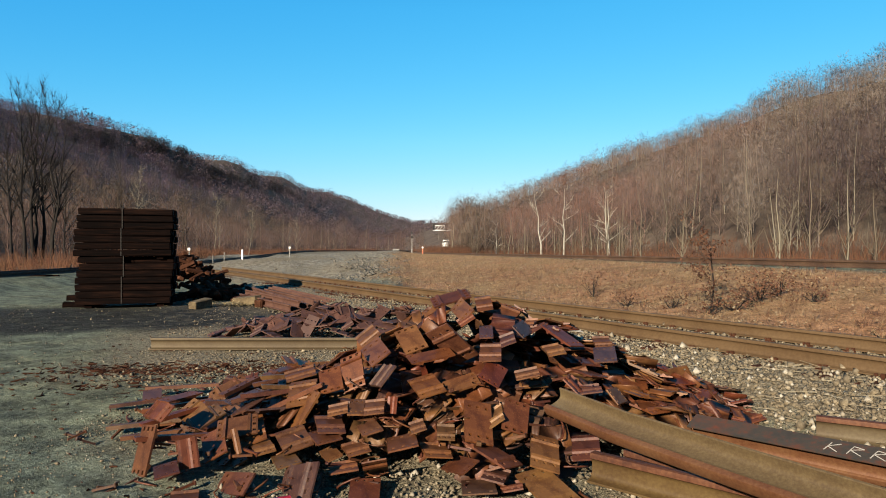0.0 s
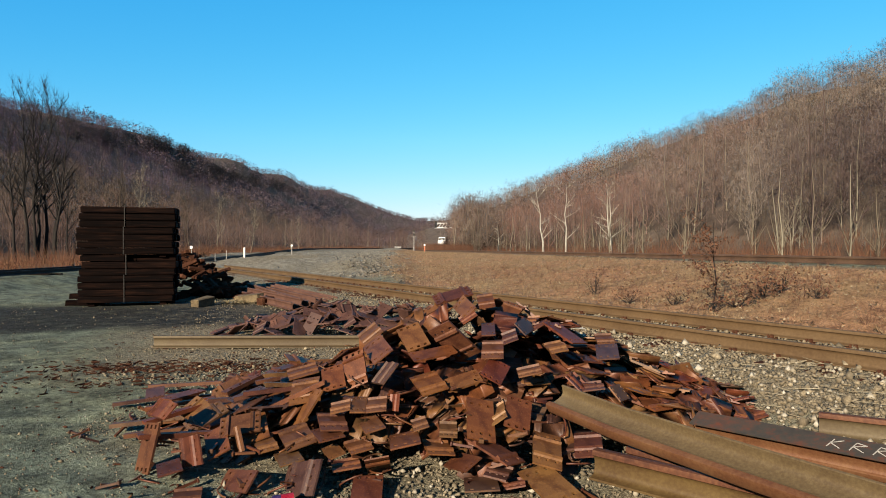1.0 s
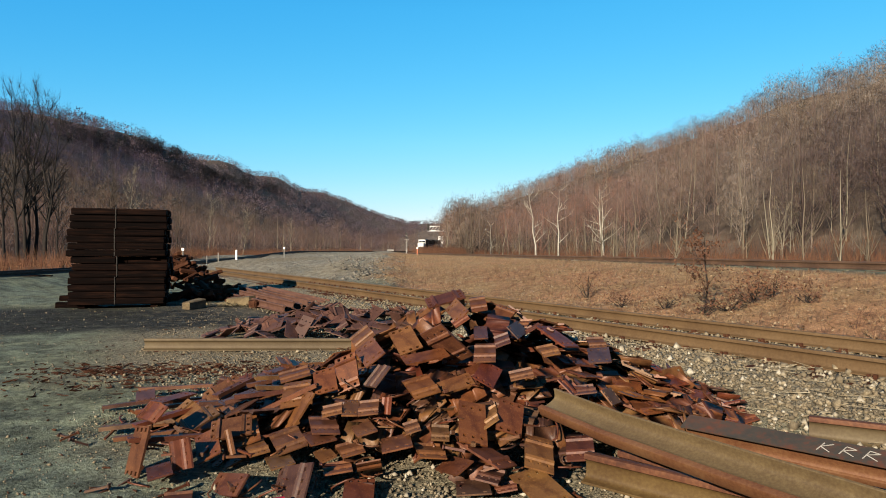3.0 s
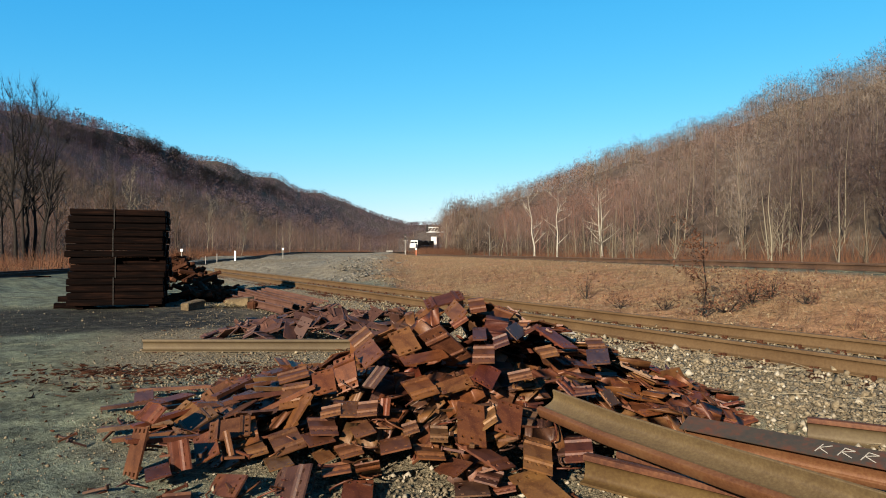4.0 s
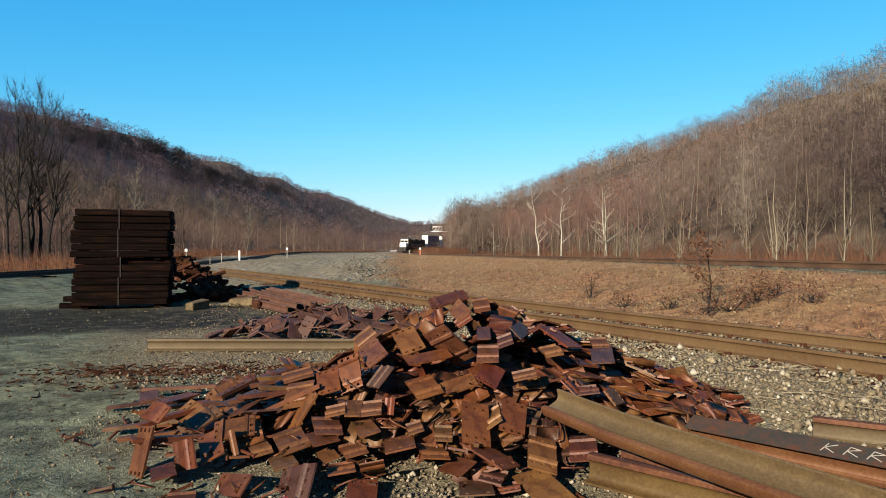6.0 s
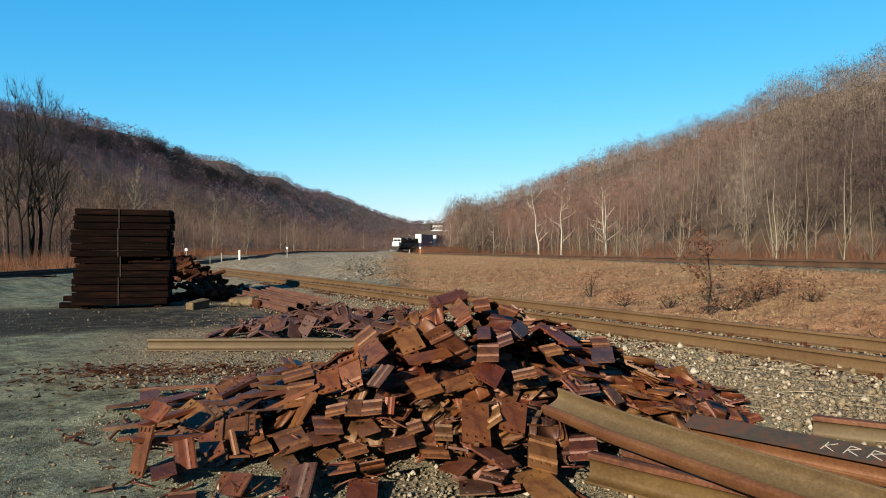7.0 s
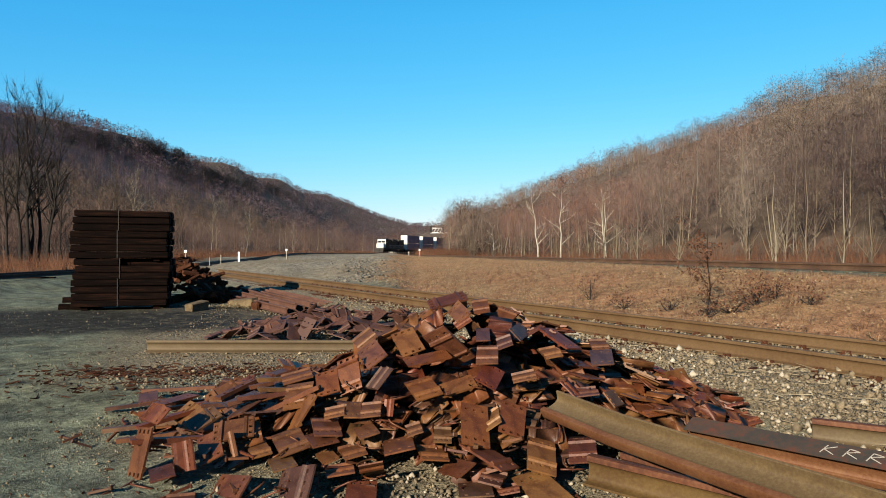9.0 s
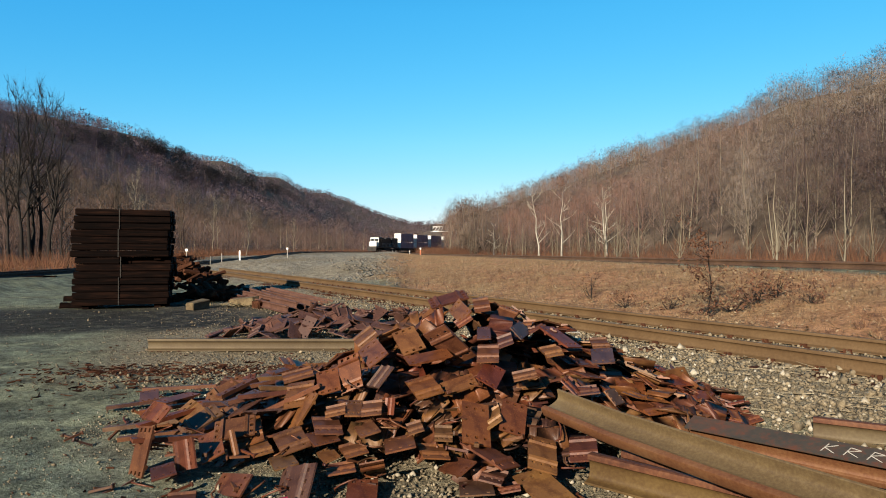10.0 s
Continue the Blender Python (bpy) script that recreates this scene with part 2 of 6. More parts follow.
WOODS_P = woods_material("pale_edge_trees", [(0.0, (0.0728, 0.0514, 0.0364)), (0.4, (0.0985, 0.0771, 0.0557)), (0.75, (0.1285, 0.1071, 0.0771)), (1.0, (0.0814, 0.0643, 0.0493))])
WOODS_V = woods_material("valley_bare_woods", [(0.0, (0.0783, 0.0427, 0.0370)), (0.3, (0.0823, 0.0530, 0.0462)), (0.6, (0.1020, 0.0700, 0.0601)), (0.85, (0.1292, 0.0905, 0.0809)), (1.0, (0.0744, 0.0496, 0.0508))])
DARK_STAND = woods_material("near_black_woods", [(0.0, (0.0059, 0.0059, 0.0066)), (0.5, (0.0110, 0.0110, 0.0117)), (1.0, (0.0165, 0.0158, 0.0165))], cover=0.8)
BRUSH_RED = worn("red_brown_brush", (0.0483, 0.0152, 0.0078), (0.0887, 0.0297, 0.0148), (0.1398, 0.0537, 0.0260), 0.4, 6, 0.95, 0, 0, 0.01, 0.8, True, (0.1182, 0.0627, 0.0304))
DRY_GRASS = worn("dry_straw_grass", (0.1284, 0.0797, 0.0401), (0.2247, 0.1509, 0.0832), (0.3318, 0.2506, 0.1541), 0.5, 8, 0.95, 0, 0, 0.01, 0.85, True, (0.1391, 0.0797, 0.0401))
DEAD_LEAF = worn("dead_oak_leaf", (0.0490, 0.0172, 0.0088), (0.0930, 0.0367, 0.0172), (0.1371, 0.0637, 0.0294), 6, 40, 0.8, 0, 0, 0.01, 0.7, True, (0.0587, 0.0294, 0.0195))
DARK_RAIL = worn("brown_main_rail", (0.0364, 0.0204, 0.0132), (0.0728, 0.0400, 0.0233), (0.1165, 0.0692, 0.0400), 1.2, 30, 0.7, 0.1, 0.2, 0.002)
LEAF_MIX = worn("fallen_leaves", (0.0859, 0.0397, 0.0199), (0.1983, 0.1190, 0.0594), (0.3635, 0.2776, 0.1719), 5, 30, 0.9, 0, 0, 0.01, 1.0, True, (0.3041, 0.2445, 0.1521))
LOCO_BLACK = worn("black_loco_paint", (0.0043, 0.0043, 0.005), (0.0086, 0.0086, 0.0094), (0.0216, 0.0202, 0.0194), 0.6, 6, 0.5, 0, 0.1, 0.004)
WHITE_PAINT = worn("white_paint", (0.6, 0.58, 0.55), (0.78, 0.76, 0.73), (0.84, 0.83, 0.80), 0.8, 9, 0.5, 0, 0.1, 0.002)
TRAIN_WHITE = worn("dusty_white_train_paint", (0.32, 0.31, 0.29), (0.46, 0.45, 0.43), (0.55, 0.54, 0.52), 0.8, 9, 0.5, 0, 0.1, 0.002)
BOX_SIDE = worn("dull_container_paint", (0.1885, 0.1060, 0.1212), (0.2962, 0.1649, 0.1817), (0.4309, 0.2592, 0.2666), 0.5, 5, 0.6, 0, 0.15, 0.01)
DARK_STEEL = worn("dark_underframe", (0.0073, 0.0067, 0.0067), (0.0153, 0.0134, 0.0122), (0.0367, 0.0306, 0.0257), 2, 15, 0.7, 0.2, 0.2, 0.004)
ALU = worn("galvanised_steel", (0.35, 0.36, 0.37), (0.5, 0.51, 0.52), (0.62, 0.63, 0.64), 2, 20, 0.5, 0.5, 0.1, 0.002)
ALU_DULL = worn("weathered_grey_paint", (0.16, 0.15, 0.14), (0.22, 0.21, 0.19), (0.28, 0.27, 0.25), 2, 20, 0.6, 0.1, 0.1, 0.002)
ORANGE = worn("faded_orange_paint", (0.2448, 0.0581, 0.0269), (0.3182, 0.0989, 0.0471), (0.3427, 0.1628, 0.0943), 4, 20, 0.6)
CAN_RED = worn("red_can_lacquer", (0.2142, 0.0061, 0.0184), (0.3366, 0.0122, 0.0306), (0.3978, 0.0367, 0.0551), 20, 90, 0.3, 0.4)
CAN_DARK = worn("purple_can_lacquer", (0.0184, 0.0092, 0.0428), (0.0367, 0.0184, 0.0857), (0.0734, 0.0428, 0.1224), 20, 90, 0.3, 0.4)
GLASS_DARK, _nt, _b = node_mat("dark_window_glass", 0.1)
_b.inputs["Base Color"].default_value = (0.01, 0.012, 0.015, 1)
LAMP_GLOW, _nt, _b = node_mat("headlight_glass", 0.2)
_b.inputs["Base Color"].default_value = (0.8, 0.8, 0.75, 1)


# ---- mesh helpers ----
def mesh_of(name, verts, faces, material, smooth=False):
    me = bpy.data.meshes.new(name)
    me.from_pydata([tuple(v) for v in verts], [], faces)
    me.materials.append(material)
    if smooth:
        me.polygons.foreach_set("use_smooth", [True] * len(me.polygons))
    me.update()
    return me


def big_mesh(name, verts, faces, material):
    """A mesh from numpy arrays of triangles."""
    me = bpy.data.meshes.new(name)
    nv, nf = len(verts), len(faces)
    me.vertices.add(nv)
    me.vertices.foreach_set("co", np.ascontiguousarray(verts, dtype=np.float32).ravel())
    me.loops.add(nf * 3)
    me.loops.foreach_set("vertex_index", np.ascontiguousarray(faces, dtype=np.int32).ravel())
    me.polygons.add(nf)
    me.polygons.foreach_set("loop_start", np.arange(0, nf * 3, 3, dtype=np.int32))
    me.update(calc_edges=True)
    me.materials.append(material)
    return me


def part(name, bm, material, parent=None, label=""):
    """Links a bmesh as one mesh object, under a thing or a part."""
    me = bpy.data.meshes.new(name)
    bm.normal_update()
    bm.to_mesh(me)
    bm.free()
    me.materials.append(material)
    ob = new(name, me)
    if parent is not None:
        ob.parent = parent
    return tagged(ob, label)


def linked(name, me, parent=None, m=None):
    ob = new(name, me)
    if parent is not None:
        ob.parent = parent
    if m is not None:
        ob.matrix_basis = m
    return ob


def box(bm, x0, x1, y0, y1, z0, z1, m=None, bevel=0.0):
    r = bmesh.ops.create_cube(bm, size=1)
    vs = r["verts"]
    for v in vs:
        v.co = Vector(((x0 + x1) / 2 + v.co.x * (x1 - x0), (y0 + y1) / 2 + v.co.y * (y1 - y0), (z0 + z1) / 2 + v.co.z * (z1 - z0)))
    if bevel:
        es = list({e for v in vs for e in v.link_edges})
        vs = list({v for f in bmesh.ops.bevel(bm, geom=es, offset=bevel, segments=1, affect='EDGES')["faces"] for v in f.verts} | set(v for v in vs if v.is_valid))
    if m is not None:
        bmesh.ops.transform(bm, matrix=m, verts=vs)
    return bm


def boxes(*rows, bevel=0.0):
    bm = bmesh.new()
    for r in rows:
        box(bm, *r, bevel=bevel)
    return bm


def cyl(bm, r, depth, m, seg=12, r2=None):
    bmesh.ops.create_cone(bm, cap_ends=True, segments=seg, radius1=r, radius2=r if r2 is None else r2, depth=depth, matrix=m)
    return bm


def tube_arrays(pts, radii, sides=4):
    """Vertices and triangles of a tapered tube; a last radius of 0 makes a tip."""
    pts = np.asarray(pts, float)
    V, F = [], []
    ang = np.arange(sides) * 2 * np.pi / sides
    for i, p in enumerate(pts):
        d = pts[min(i + 1, len(pts) - 1)] - pts[max(i - 1, 0)]
        d = d / (np.linalg.norm(d) + 1e-9)
        a = np.cross(d, (0.31, 0.95, 0.05))
        a /= np.linalg.norm(a) + 1e-9
        b = np.cross(d, a)
        if i == len(pts) - 1 and radii[i] <= 0:
            V.append(p[None])
        else:
            V.append(p + radii[i] * (np.cos(ang)[:, None] * a + np.sin(ang)[:, None] * b))
    V = np.concatenate(V)
    for i in range(len(pts) - 1):
        o, q = i * sides, (i + 1) * sides
        for k in range(sides):
            n = (k + 1) % sides
            if i == len(pts) - 2 and radii[-1] <= 0:
                F.append((o + k, o + n, q))
            else:
                F += [(o + k, o + n, q + n), (o + k, q + n, q + k)]
    return V, np.array(F, int)


class Pile:
    """Collects vertex and triangle arrays for one joined mesh."""

    def __init__(self):
        self.v, self.f, self.n = [], [], 0

    def add(self, v, f):
        self.v.append(v)
        self.f.append(f + self.n)
        self.n += len(v)

    def arrays(self):
        return np.concatenate(self.v), np.concatenate(self.f)

    def mesh(self, name, material):
        return big_mesh(name, *self.arrays(), material)


def smooth_step(a, b, x):
    t = np.clip((x - a) / (b - a), 0, 1)
    return t * t * (3 - 2 * t)


# ---- the lie of the land ----
# siding: a straight track that runs away to the left; main: the track on the bank; curve: the track of the train
SID_K, SID_X = 0.557, 8.86
MAIN_K, MAIN_X = 0.172, 14.6


def siding_off(x, y):
    return (x + SID_K * y - SID_X) * 0.8736


def main_off(x, y):
    return (x + MAIN_K * y - MAIN_X) * 0.9855


CURVE_Y = np.array([-80, 0, 29, 72, 108, 140, 165, 187, 205, 226, 255, 281, 330, 430, 700, 1200])
CURVE_X = np.array([-17, -17.6, -19, -23, -26.5, -29, -28.5, -25.4, -21.4, -15.4, -5.8, 3.8, 21.6, 40, 60, 70])


def curve_x(y):
    return np.interp(y, CURVE_Y, CURVE_X)


NOISE_TABLES = {}


def hash_noise(x, y, scale, seed=0):
    """Smooth value noise on arrays."""
    if seed not in NOISE_TABLES:
        NOISE_TABLES[seed] = np.random.RandomState(seed).rand(256, 256)
    tab = NOISE_TABLES[seed]
    u, v = x / scale, y / scale
    i, j = np.floor(u).astype(int), np.floor(v).astype(int)
    fu, fv = u - i, v - j
    fu, fv = fu * fu * (3 - 2 * fu), fv * fv * (3 - 2 * fv)
    a = tab[i % 256, j % 256] * (1 - fu) + tab[(i + 1) % 256, j % 256] * fu
    b = tab[i % 256, (j + 1) % 256] * (1 - fu) + tab[(i + 1) % 256, (j + 1) % 256] * fu
    return a * (1 - fv) + b * fv - 0.5


def land(x, y):
    """Height of the ground."""
    x, y = np.asarray(x, float), np.asarray(y, float)
    s1, s2 = siding_off(x, y), main_off(x, y)
    far = smooth_step(22, 120, y)
    yard = 0.95 * far * smooth_step(-40, -6, -np.abs(x + 14) - 0.0) + 0.0
    # ballast shoulder of the siding
    bed = 0.30 * smooth_step(-3.2, -1.25, s1)
    z = np.maximum(yard, bed) + 0.0
    # field between the siding and the bank
    gap = np.maximum(s1 - s2, 1.0)
    f = np.clip((s1 - 1.4) / np.maximum(gap - 1.4, 1.0), 0, 1)
    field = 0.30 - 0.12 * smooth_step(0, 0.12, f) + 0.92 * smooth_step(0.1, 0.97, f) ** 0.8
    z = np.where(s1 > 1.4, np.maximum(field, yard), z)
    bank = 1.08
    z = np.where(s2 > -1.3, bank, z)
    # behind the bank, a ditch and the wooded hill
    z = np.where(s2 > 1.3, bank - 0.7 * smooth_step(1.3, 4, s2), z)
    ridge = 1.0 - 0.10 * smooth_step(350, 700, y) - 0.55 * smooth_step(780, 1300, y)
    lump = 1 + 0.16 * hash_noise(x, y, 120, 3) + 0.08 * hash_noise(x, y, 40, 4)
    hill = (0.385 * np.clip(s2 - 30, 0, 210) + 0.10 * np.clip(s2 - 240, 0, 400)) * ridge * lump
    z = z + np.where(s2 > 30, hill, 0)
    # a shallow saddle near the top of the hill
    z = z - 7 * np.exp(-((x - 145) / 28) ** 2 - ((y - 376) / 60) ** 2)
    # wooded ridge across the valley
    q = -x - 95
    prof = np.clip(q / 260, 0, 1)
    lump = 1 + 0.12 * hash_noise(x, y, 160, 7) + 0.05 * hash_noise(x, y, 50, 8)
    z = z + np.where(q > 0, np.interp(y, [400, 520, 640, 765, 870, 1095, 1390, 1785], [112, 117, 134, 136, 135, 149, 154, 143]) * prof ** 1.25 * lump * (1 - 0.93 * smooth_step(1900, 3400, y)) - 0.05 * np.maximum(q - 330, 0), 0)
    # head of the valley
    z = z + 66 * smooth_step(1300, 2400, y) * (x > -300) + 66 * smooth_step(1300, 2400, y) * (x <= -300) * np.clip(1 + (x + 300) / 200, 0, 1)
    # unseen slope added behind the viewer to hold back skylight
    z = z + 0.34 * np.clip(-y - 45, 0, 250)
    # small unevenness of the yard
    near = 1 - smooth_step(12, 60, np.hypot(x, y))
    z = z + near * (0.05 * hash_noise(x, y, 1.7, 11) + 0.035 * hash_noise(x, y, 0.45, 12) + 0.03 * hash_noise(x, y, 0.14, 13)) * (np.abs(s1) > 1.0)
    # spoil heaped on the gravel pad
    pad = smooth_step(20, 28, y) * (1 - smooth_step(90, 130, y)) * smooth_step(1.2, 3.5, s1) * (1 - smooth_step(-0.08, -0.03, x / np.maximum(y, 1))) * (s2 < -2)
    z = z + pad * (0.5 * hash_noise(x, y, 5.0, 14) + 0.3 * hash_noise(x, y, 1.6, 15) + 0.22)
    # bed of the train's track
    sc = np.abs(x - curve_x(y))
    z_tr = 0.35 + 1.0 * smooth_step(60, 150, y)
    w = 1 - smooth_step(1.5, 3.2, sc)
    return z * (1 - w) + z_tr * w


def axis(reach, near, fine, grow, cap, far_step):
    """Grid places from 0 outwards: fine near by, growing with distance up to cap as far as near, then in far_step."""
    out, d = [0.0], 0.0
    while d < reach:
        d += min(max(fine, grow * d), cap) if d < near else far_step
        out.append(d)
    return np.array(out)


def make_ground():
    side = axis(2600, 520, 0.07, 0.038, 22, 180)
    xs = np.concatenate([-side[:0:-1], side])
    ahead, back = axis(3900, 2500, 0.06, 0.038, 26, 180), axis(420, 60, 0.3, 0.2, 20, 40)
    ys = np.concatenate([4.0 - back[:0:-1], 4.0 + ahead])
    X, Y = np.meshgrid(xs, ys, indexing="ij")
    Z = land(X, Y)
    n, k = X.shape
    idx = np.arange(n * k).reshape(n, k)
    a, b, c, d = idx[:-1, :-1].ravel(), idx[1:, :-1].ravel(), idx[1:, 1:].ravel(), idx[:-1, 1:].ravel()
    F = np.concatenate([np.stack([a, b, c], 1), np.stack([a, c, d], 1)])
    me = big_mesh("ground", np.stack([X.ravel(), Y.ravel(), Z.ravel()], 1), F, GROUND)
    me.polygons.foreach_set("use_smooth", np.ones(len(F), dtype=bool))
    s1, s2 = siding_off(X, Y), main_off(X, Y)
    wob = 1.6 * hash_noise(X, Y, 3.0, 21) + 0.6 * hash_noise(X, Y, 0.8, 22)
    edge = -0.072 * Y + 2.2 * hash_noise(X, Y, 6.0, 25)
    grass = smooth_step(1.9, 3.0, s1 + 0.8 * wob) * (1 - smooth_step(-1.9, -1.5, s2)) * smooth_step(-1.0, 1.5, X - edge)
    forest = np.maximum(smooth_step(1.8, 4, s2 + wob), smooth_step(1.5, 6, -(X - curve_x(Y)) - 2.5 + wob))
    # litter cover for the added slope behind the viewer
    forest = np.maximum(forest, smooth_step(35, 50, -Y))
    forest = np.maximum(forest, smooth_step(150, 260, Y) * (np.abs(X - curve_x(Y)) > 4))
    pale = np.maximum(smooth_step(-2.9, -1.6, s1 + 0.7 * wob) * (1 - smooth_step(1.5, 2.9, s1)), 0)
    pale = np.maximum(pale, smooth_step(0.0, 1.0, 1 - ((X - 0.1) / 3.4) ** 2 - ((Y - 5.6) / 2.3) ** 2 + 0.4 * wob))
    pale = np.maximum(pale, smooth_step(7, 9, Y) * (1 - smooth_step(18, 24, Y)) * smooth_step(-6.5, -4, X + 0.25 * (Y - 10) + wob) * (s1 < 0))
    pale = np.maximum(pale, smooth_step(0.0, 0.8, 1 - ((X - 2.6) / 2.6) ** 2 - ((Y - 3.6) / 2.0) ** 2 + 0.3 * wob))
    pad = smooth_step(24, 32, Y) * (s1 > -1.5) * (1 - grass) * (s2 < -1)
    pale = np.maximum(pale, pad)
    # two dark patches: before the tie stack, and round its right end
    dark = smooth_step(0.05, 0.7, 1 - ((X + 9.5) / 8.5) ** 2 - ((Y - 15.2) / 3.4) ** 2 + 0.5 * wob)
    dark = np.maximum(dark, 0.8 * smooth_step(0.1, 0.8, 1 - ((X + 6.5) / 2.6) ** 2 - ((Y - 18.2) / 2.4) ** 2 + 0.5 * wob))
    spoil = pad * smooth_step(-0.6, 0.8, hash_noise(X, Y, 7.0, 33) * 3 + 0.4)
    for key, val in (("spoil", spoil), ("grass", grass), ("forest", forest), ("pale", pale), ("dark_ground", dark)):
        at = me.attributes.new(key, 'FLOAT', 'POINT')
        at.data.foreach_set("value", val.ravel().astype(np.float32))
    return tagged(new("ground", me), "grey gravel yard, dry grass bank and leaf-strewn hillsides", "ground", kind="structure")


def ground_material():
    m, nt, b = node_mat("ground_cover", 0.95, 0, 0.2)

    def at(key):
        n = nt.nodes.new("ShaderNodeAttribute")
        n.attribute_name = key
        return n.outputs["Fac"]
    big, mid, fine, grit = noise_tex(nt, 0.35, 4), noise_tex(nt, 2.6, 5), noise_tex(nt, 16, 6, 0.75), noise_tex(nt, 45, 3, 0.7)
    yard = mixed(nt, 0.5, ramp(nt, mid, [(0.40, (0.0538, 0.0623, 0.0440)), (0.5, (0.0973, 0.1123, 0.0807)), (0.6, (0.1365, 0.1570, 0.1128))]),
                 ramp(nt, fine, [(0.42, (0.0083, 0.0089, 0.0079)), (0.47, (0.0683, 0.0784, 0.0592)), (0.54, (0.0910, 0.1054, 0.0817)), (0.62, (0.1737, 0.2011, 0.1636))]))
    yard = mixed(nt, ramp(nt, big, [(0.45, (0, 0, 0)), (0.6, (0.5, 0.5, 0.5))]), yard, mixed(nt, 1.0, yard, (1.15, 0.98, 0.74), 'MULTIPLY'))
    # uneven darker and paler blotches over the yard
    mottle = noise_tex(nt, 1.3, 7, 0.72)
    yard = mixed(nt, 1.0, yard, ramp(nt, mottle, [(0.40, (0.74, 0.75, 0.74)), (0.50, (1.12, 1.12, 1.1)), (0.60, (1.42, 1.4, 1.34))]), 'MULTIPLY')
    pale = mixed(nt, 0.5, ramp(nt, fine, [(0.40, (0.0259, 0.0196, 0.0132)), (0.5, (0.1502, 0.1187, 0.0733)), (0.60, (0.3213, 0.2685, 0.1819))]),
                 ramp(nt, grit, [(0.40, (0.0207, 0.0155, 0.0101)), (0.5, (0.1607, 0.1265, 0.0784)), (0.60, (0.3420, 0.2892, 0.1970))]))
    straw = mixed(nt, 0.5, ramp(nt, mid, [(0.4, (0.1355, 0.0745, 0.0355)), (0.5, (0.2587, 0.1550, 0.0771)), (0.6, (0.3448, 0.2264, 0.1216))]),
                  ramp(nt, fine, [(0.40, (0.0613, 0.0316, 0.0167)), (0.5, (0.2267, 0.1320, 0.0711)), (0.62, (0.4045, 0.2755, 0.1717))]))
    litter = ramp(nt, noise_tex(nt, 0.12, 6, 0.7), [(0.38, (0.050, 0.034, 0.024)), (0.5, (0.085, 0.060, 0.042)), (0.62, (0.120, 0.087, 0.062))])
    dark_ground = ramp(nt, fine, [(0.42, (0.0037, 0.0037, 0.0033)), (0.53, (0.0110, 0.0106, 0.0095)), (0.64, (0.0478, 0.0459, 0.0367))])
    c = mixed(nt, at("pale"), yard, pale)
    loose = ramp(nt, mixed(nt, 0.5, mid, fine), [(0.42, (0.0819, 0.0688, 0.0492)), (0.5, (0.1889, 0.1647, 0.1217)), (0.58, (0.2897, 0.2575, 0.1915))])
    c = mixed(nt, at("spoil"), c, loose)
    c = mixed(nt, mixed(nt, 1.0, at("dark_ground"), ramp(nt, mid, [(0.36, (0.55, 0.55, 0.55)), (0.5, (1, 1, 1))]), 'MULTIPLY'), c, dark_ground)
    straw = mixed(nt, ramp(nt, big, [(0.40, (0, 0, 0)), (0.62, (0.8, 0.8, 0.8))]), mixed(nt, 1.0, straw, (1.08, 0.92, 0.84), 'MULTIPLY'), mixed(nt, 1.0, straw, (0.94, 1.02, 0.92), 'MULTIPLY'))
    c = mixed(nt, at("grass"), c, straw)
    c = mixed(nt, at("forest"), c, litter)
    nt.links.new(c, b.inputs["Base Color"])
    bumped(nt, b, mixed(nt, 0.5, fine, grit), 1.0, 0.06)
    return m


GROUND = ground_material()
make_ground()


# ---- rails and track ----
FOOT_SHAPE = [(-0.076, 0), (0.076, 0), (0.076, 0.009), (0.073, 0.0125), (0.052, 0.0165), (0.034, 0.0215), (0.024, 0.028), (-0.024, 0.028), (-0.034, 0.0215), (-0.052, 0.0165), (-0.073, 0.0125), (-0.076, 0.009)]
WEB_HALF = [(0.024, 0.028), (0.0165, 0.036), (0.012, 0.046), (0.0095, 0.060), (0.0087, 0.085), (0.0092, 0.108), (0.0115, 0.121), (0.016, 0.130), (0.023, 0.138)]
WEB_SHAPE = WEB_HALF + [(-u, v) for u, v in reversed(WEB_HALF)]
BODY_SHAPE = FOOT_SHAPE[:6] + WEB_HALF + [(-u, v) for u, v in reversed(WEB_HALF)] + FOOT_SHAPE[8:]
HEAD_SHAPE = [(-0.023, 0.138), (0.023, 0.138), (0.036, 0.146), (0.037, 0.172), (0.034, 0.180), (0.024, 0.184), (-0.024, 0.184), (-0.034, 0.180), (-0.037, 0.172), (-0.036, 0.146)]


def rail_mesh(pts, roll, shape):
    """A rail swept along points; roll turns it about its own length, in degrees."""
    bm = bmesh.new()
    c, s = math.cos(radians(roll)), math.sin(radians(roll))
    rings = []
    for i, p in enumerate(pts):
        p = Vector(p)
        d = (Vector(pts[min(i + 1, len(pts) - 1)]) - Vector(pts[max(i - 1, 0)])).normalized()
        side = d.cross(Vector((0, 0, 1))).normalized()
        up = side.cross(d)
        ring = []
        for u, v in shape:
            v -= 0.09
            a, b = u * c - v * s, u * s + v * c
            ring.append(bm.verts.new(p + side * a + up * b))
        rings.append(ring)
    n = len(shape)
    for r, q in zip(rings, rings[1:]):
        for k in range(n):
            bm.faces.new((r[k], r[(k + 1) % n], q[(k + 1) % n], q[k]))
    bm.faces.new(rings[0])
    bm.faces.new(list(reversed(rings[-1])))
    bmesh.ops.recalc_face_normals(bm, faces=bm.faces)
    for f in bm.faces:
        f.smooth = True
    for e in bm.edges:
        e.smooth = len(e.link_faces) == 2 and e.calc_face_angle() < 0.6
    return bm


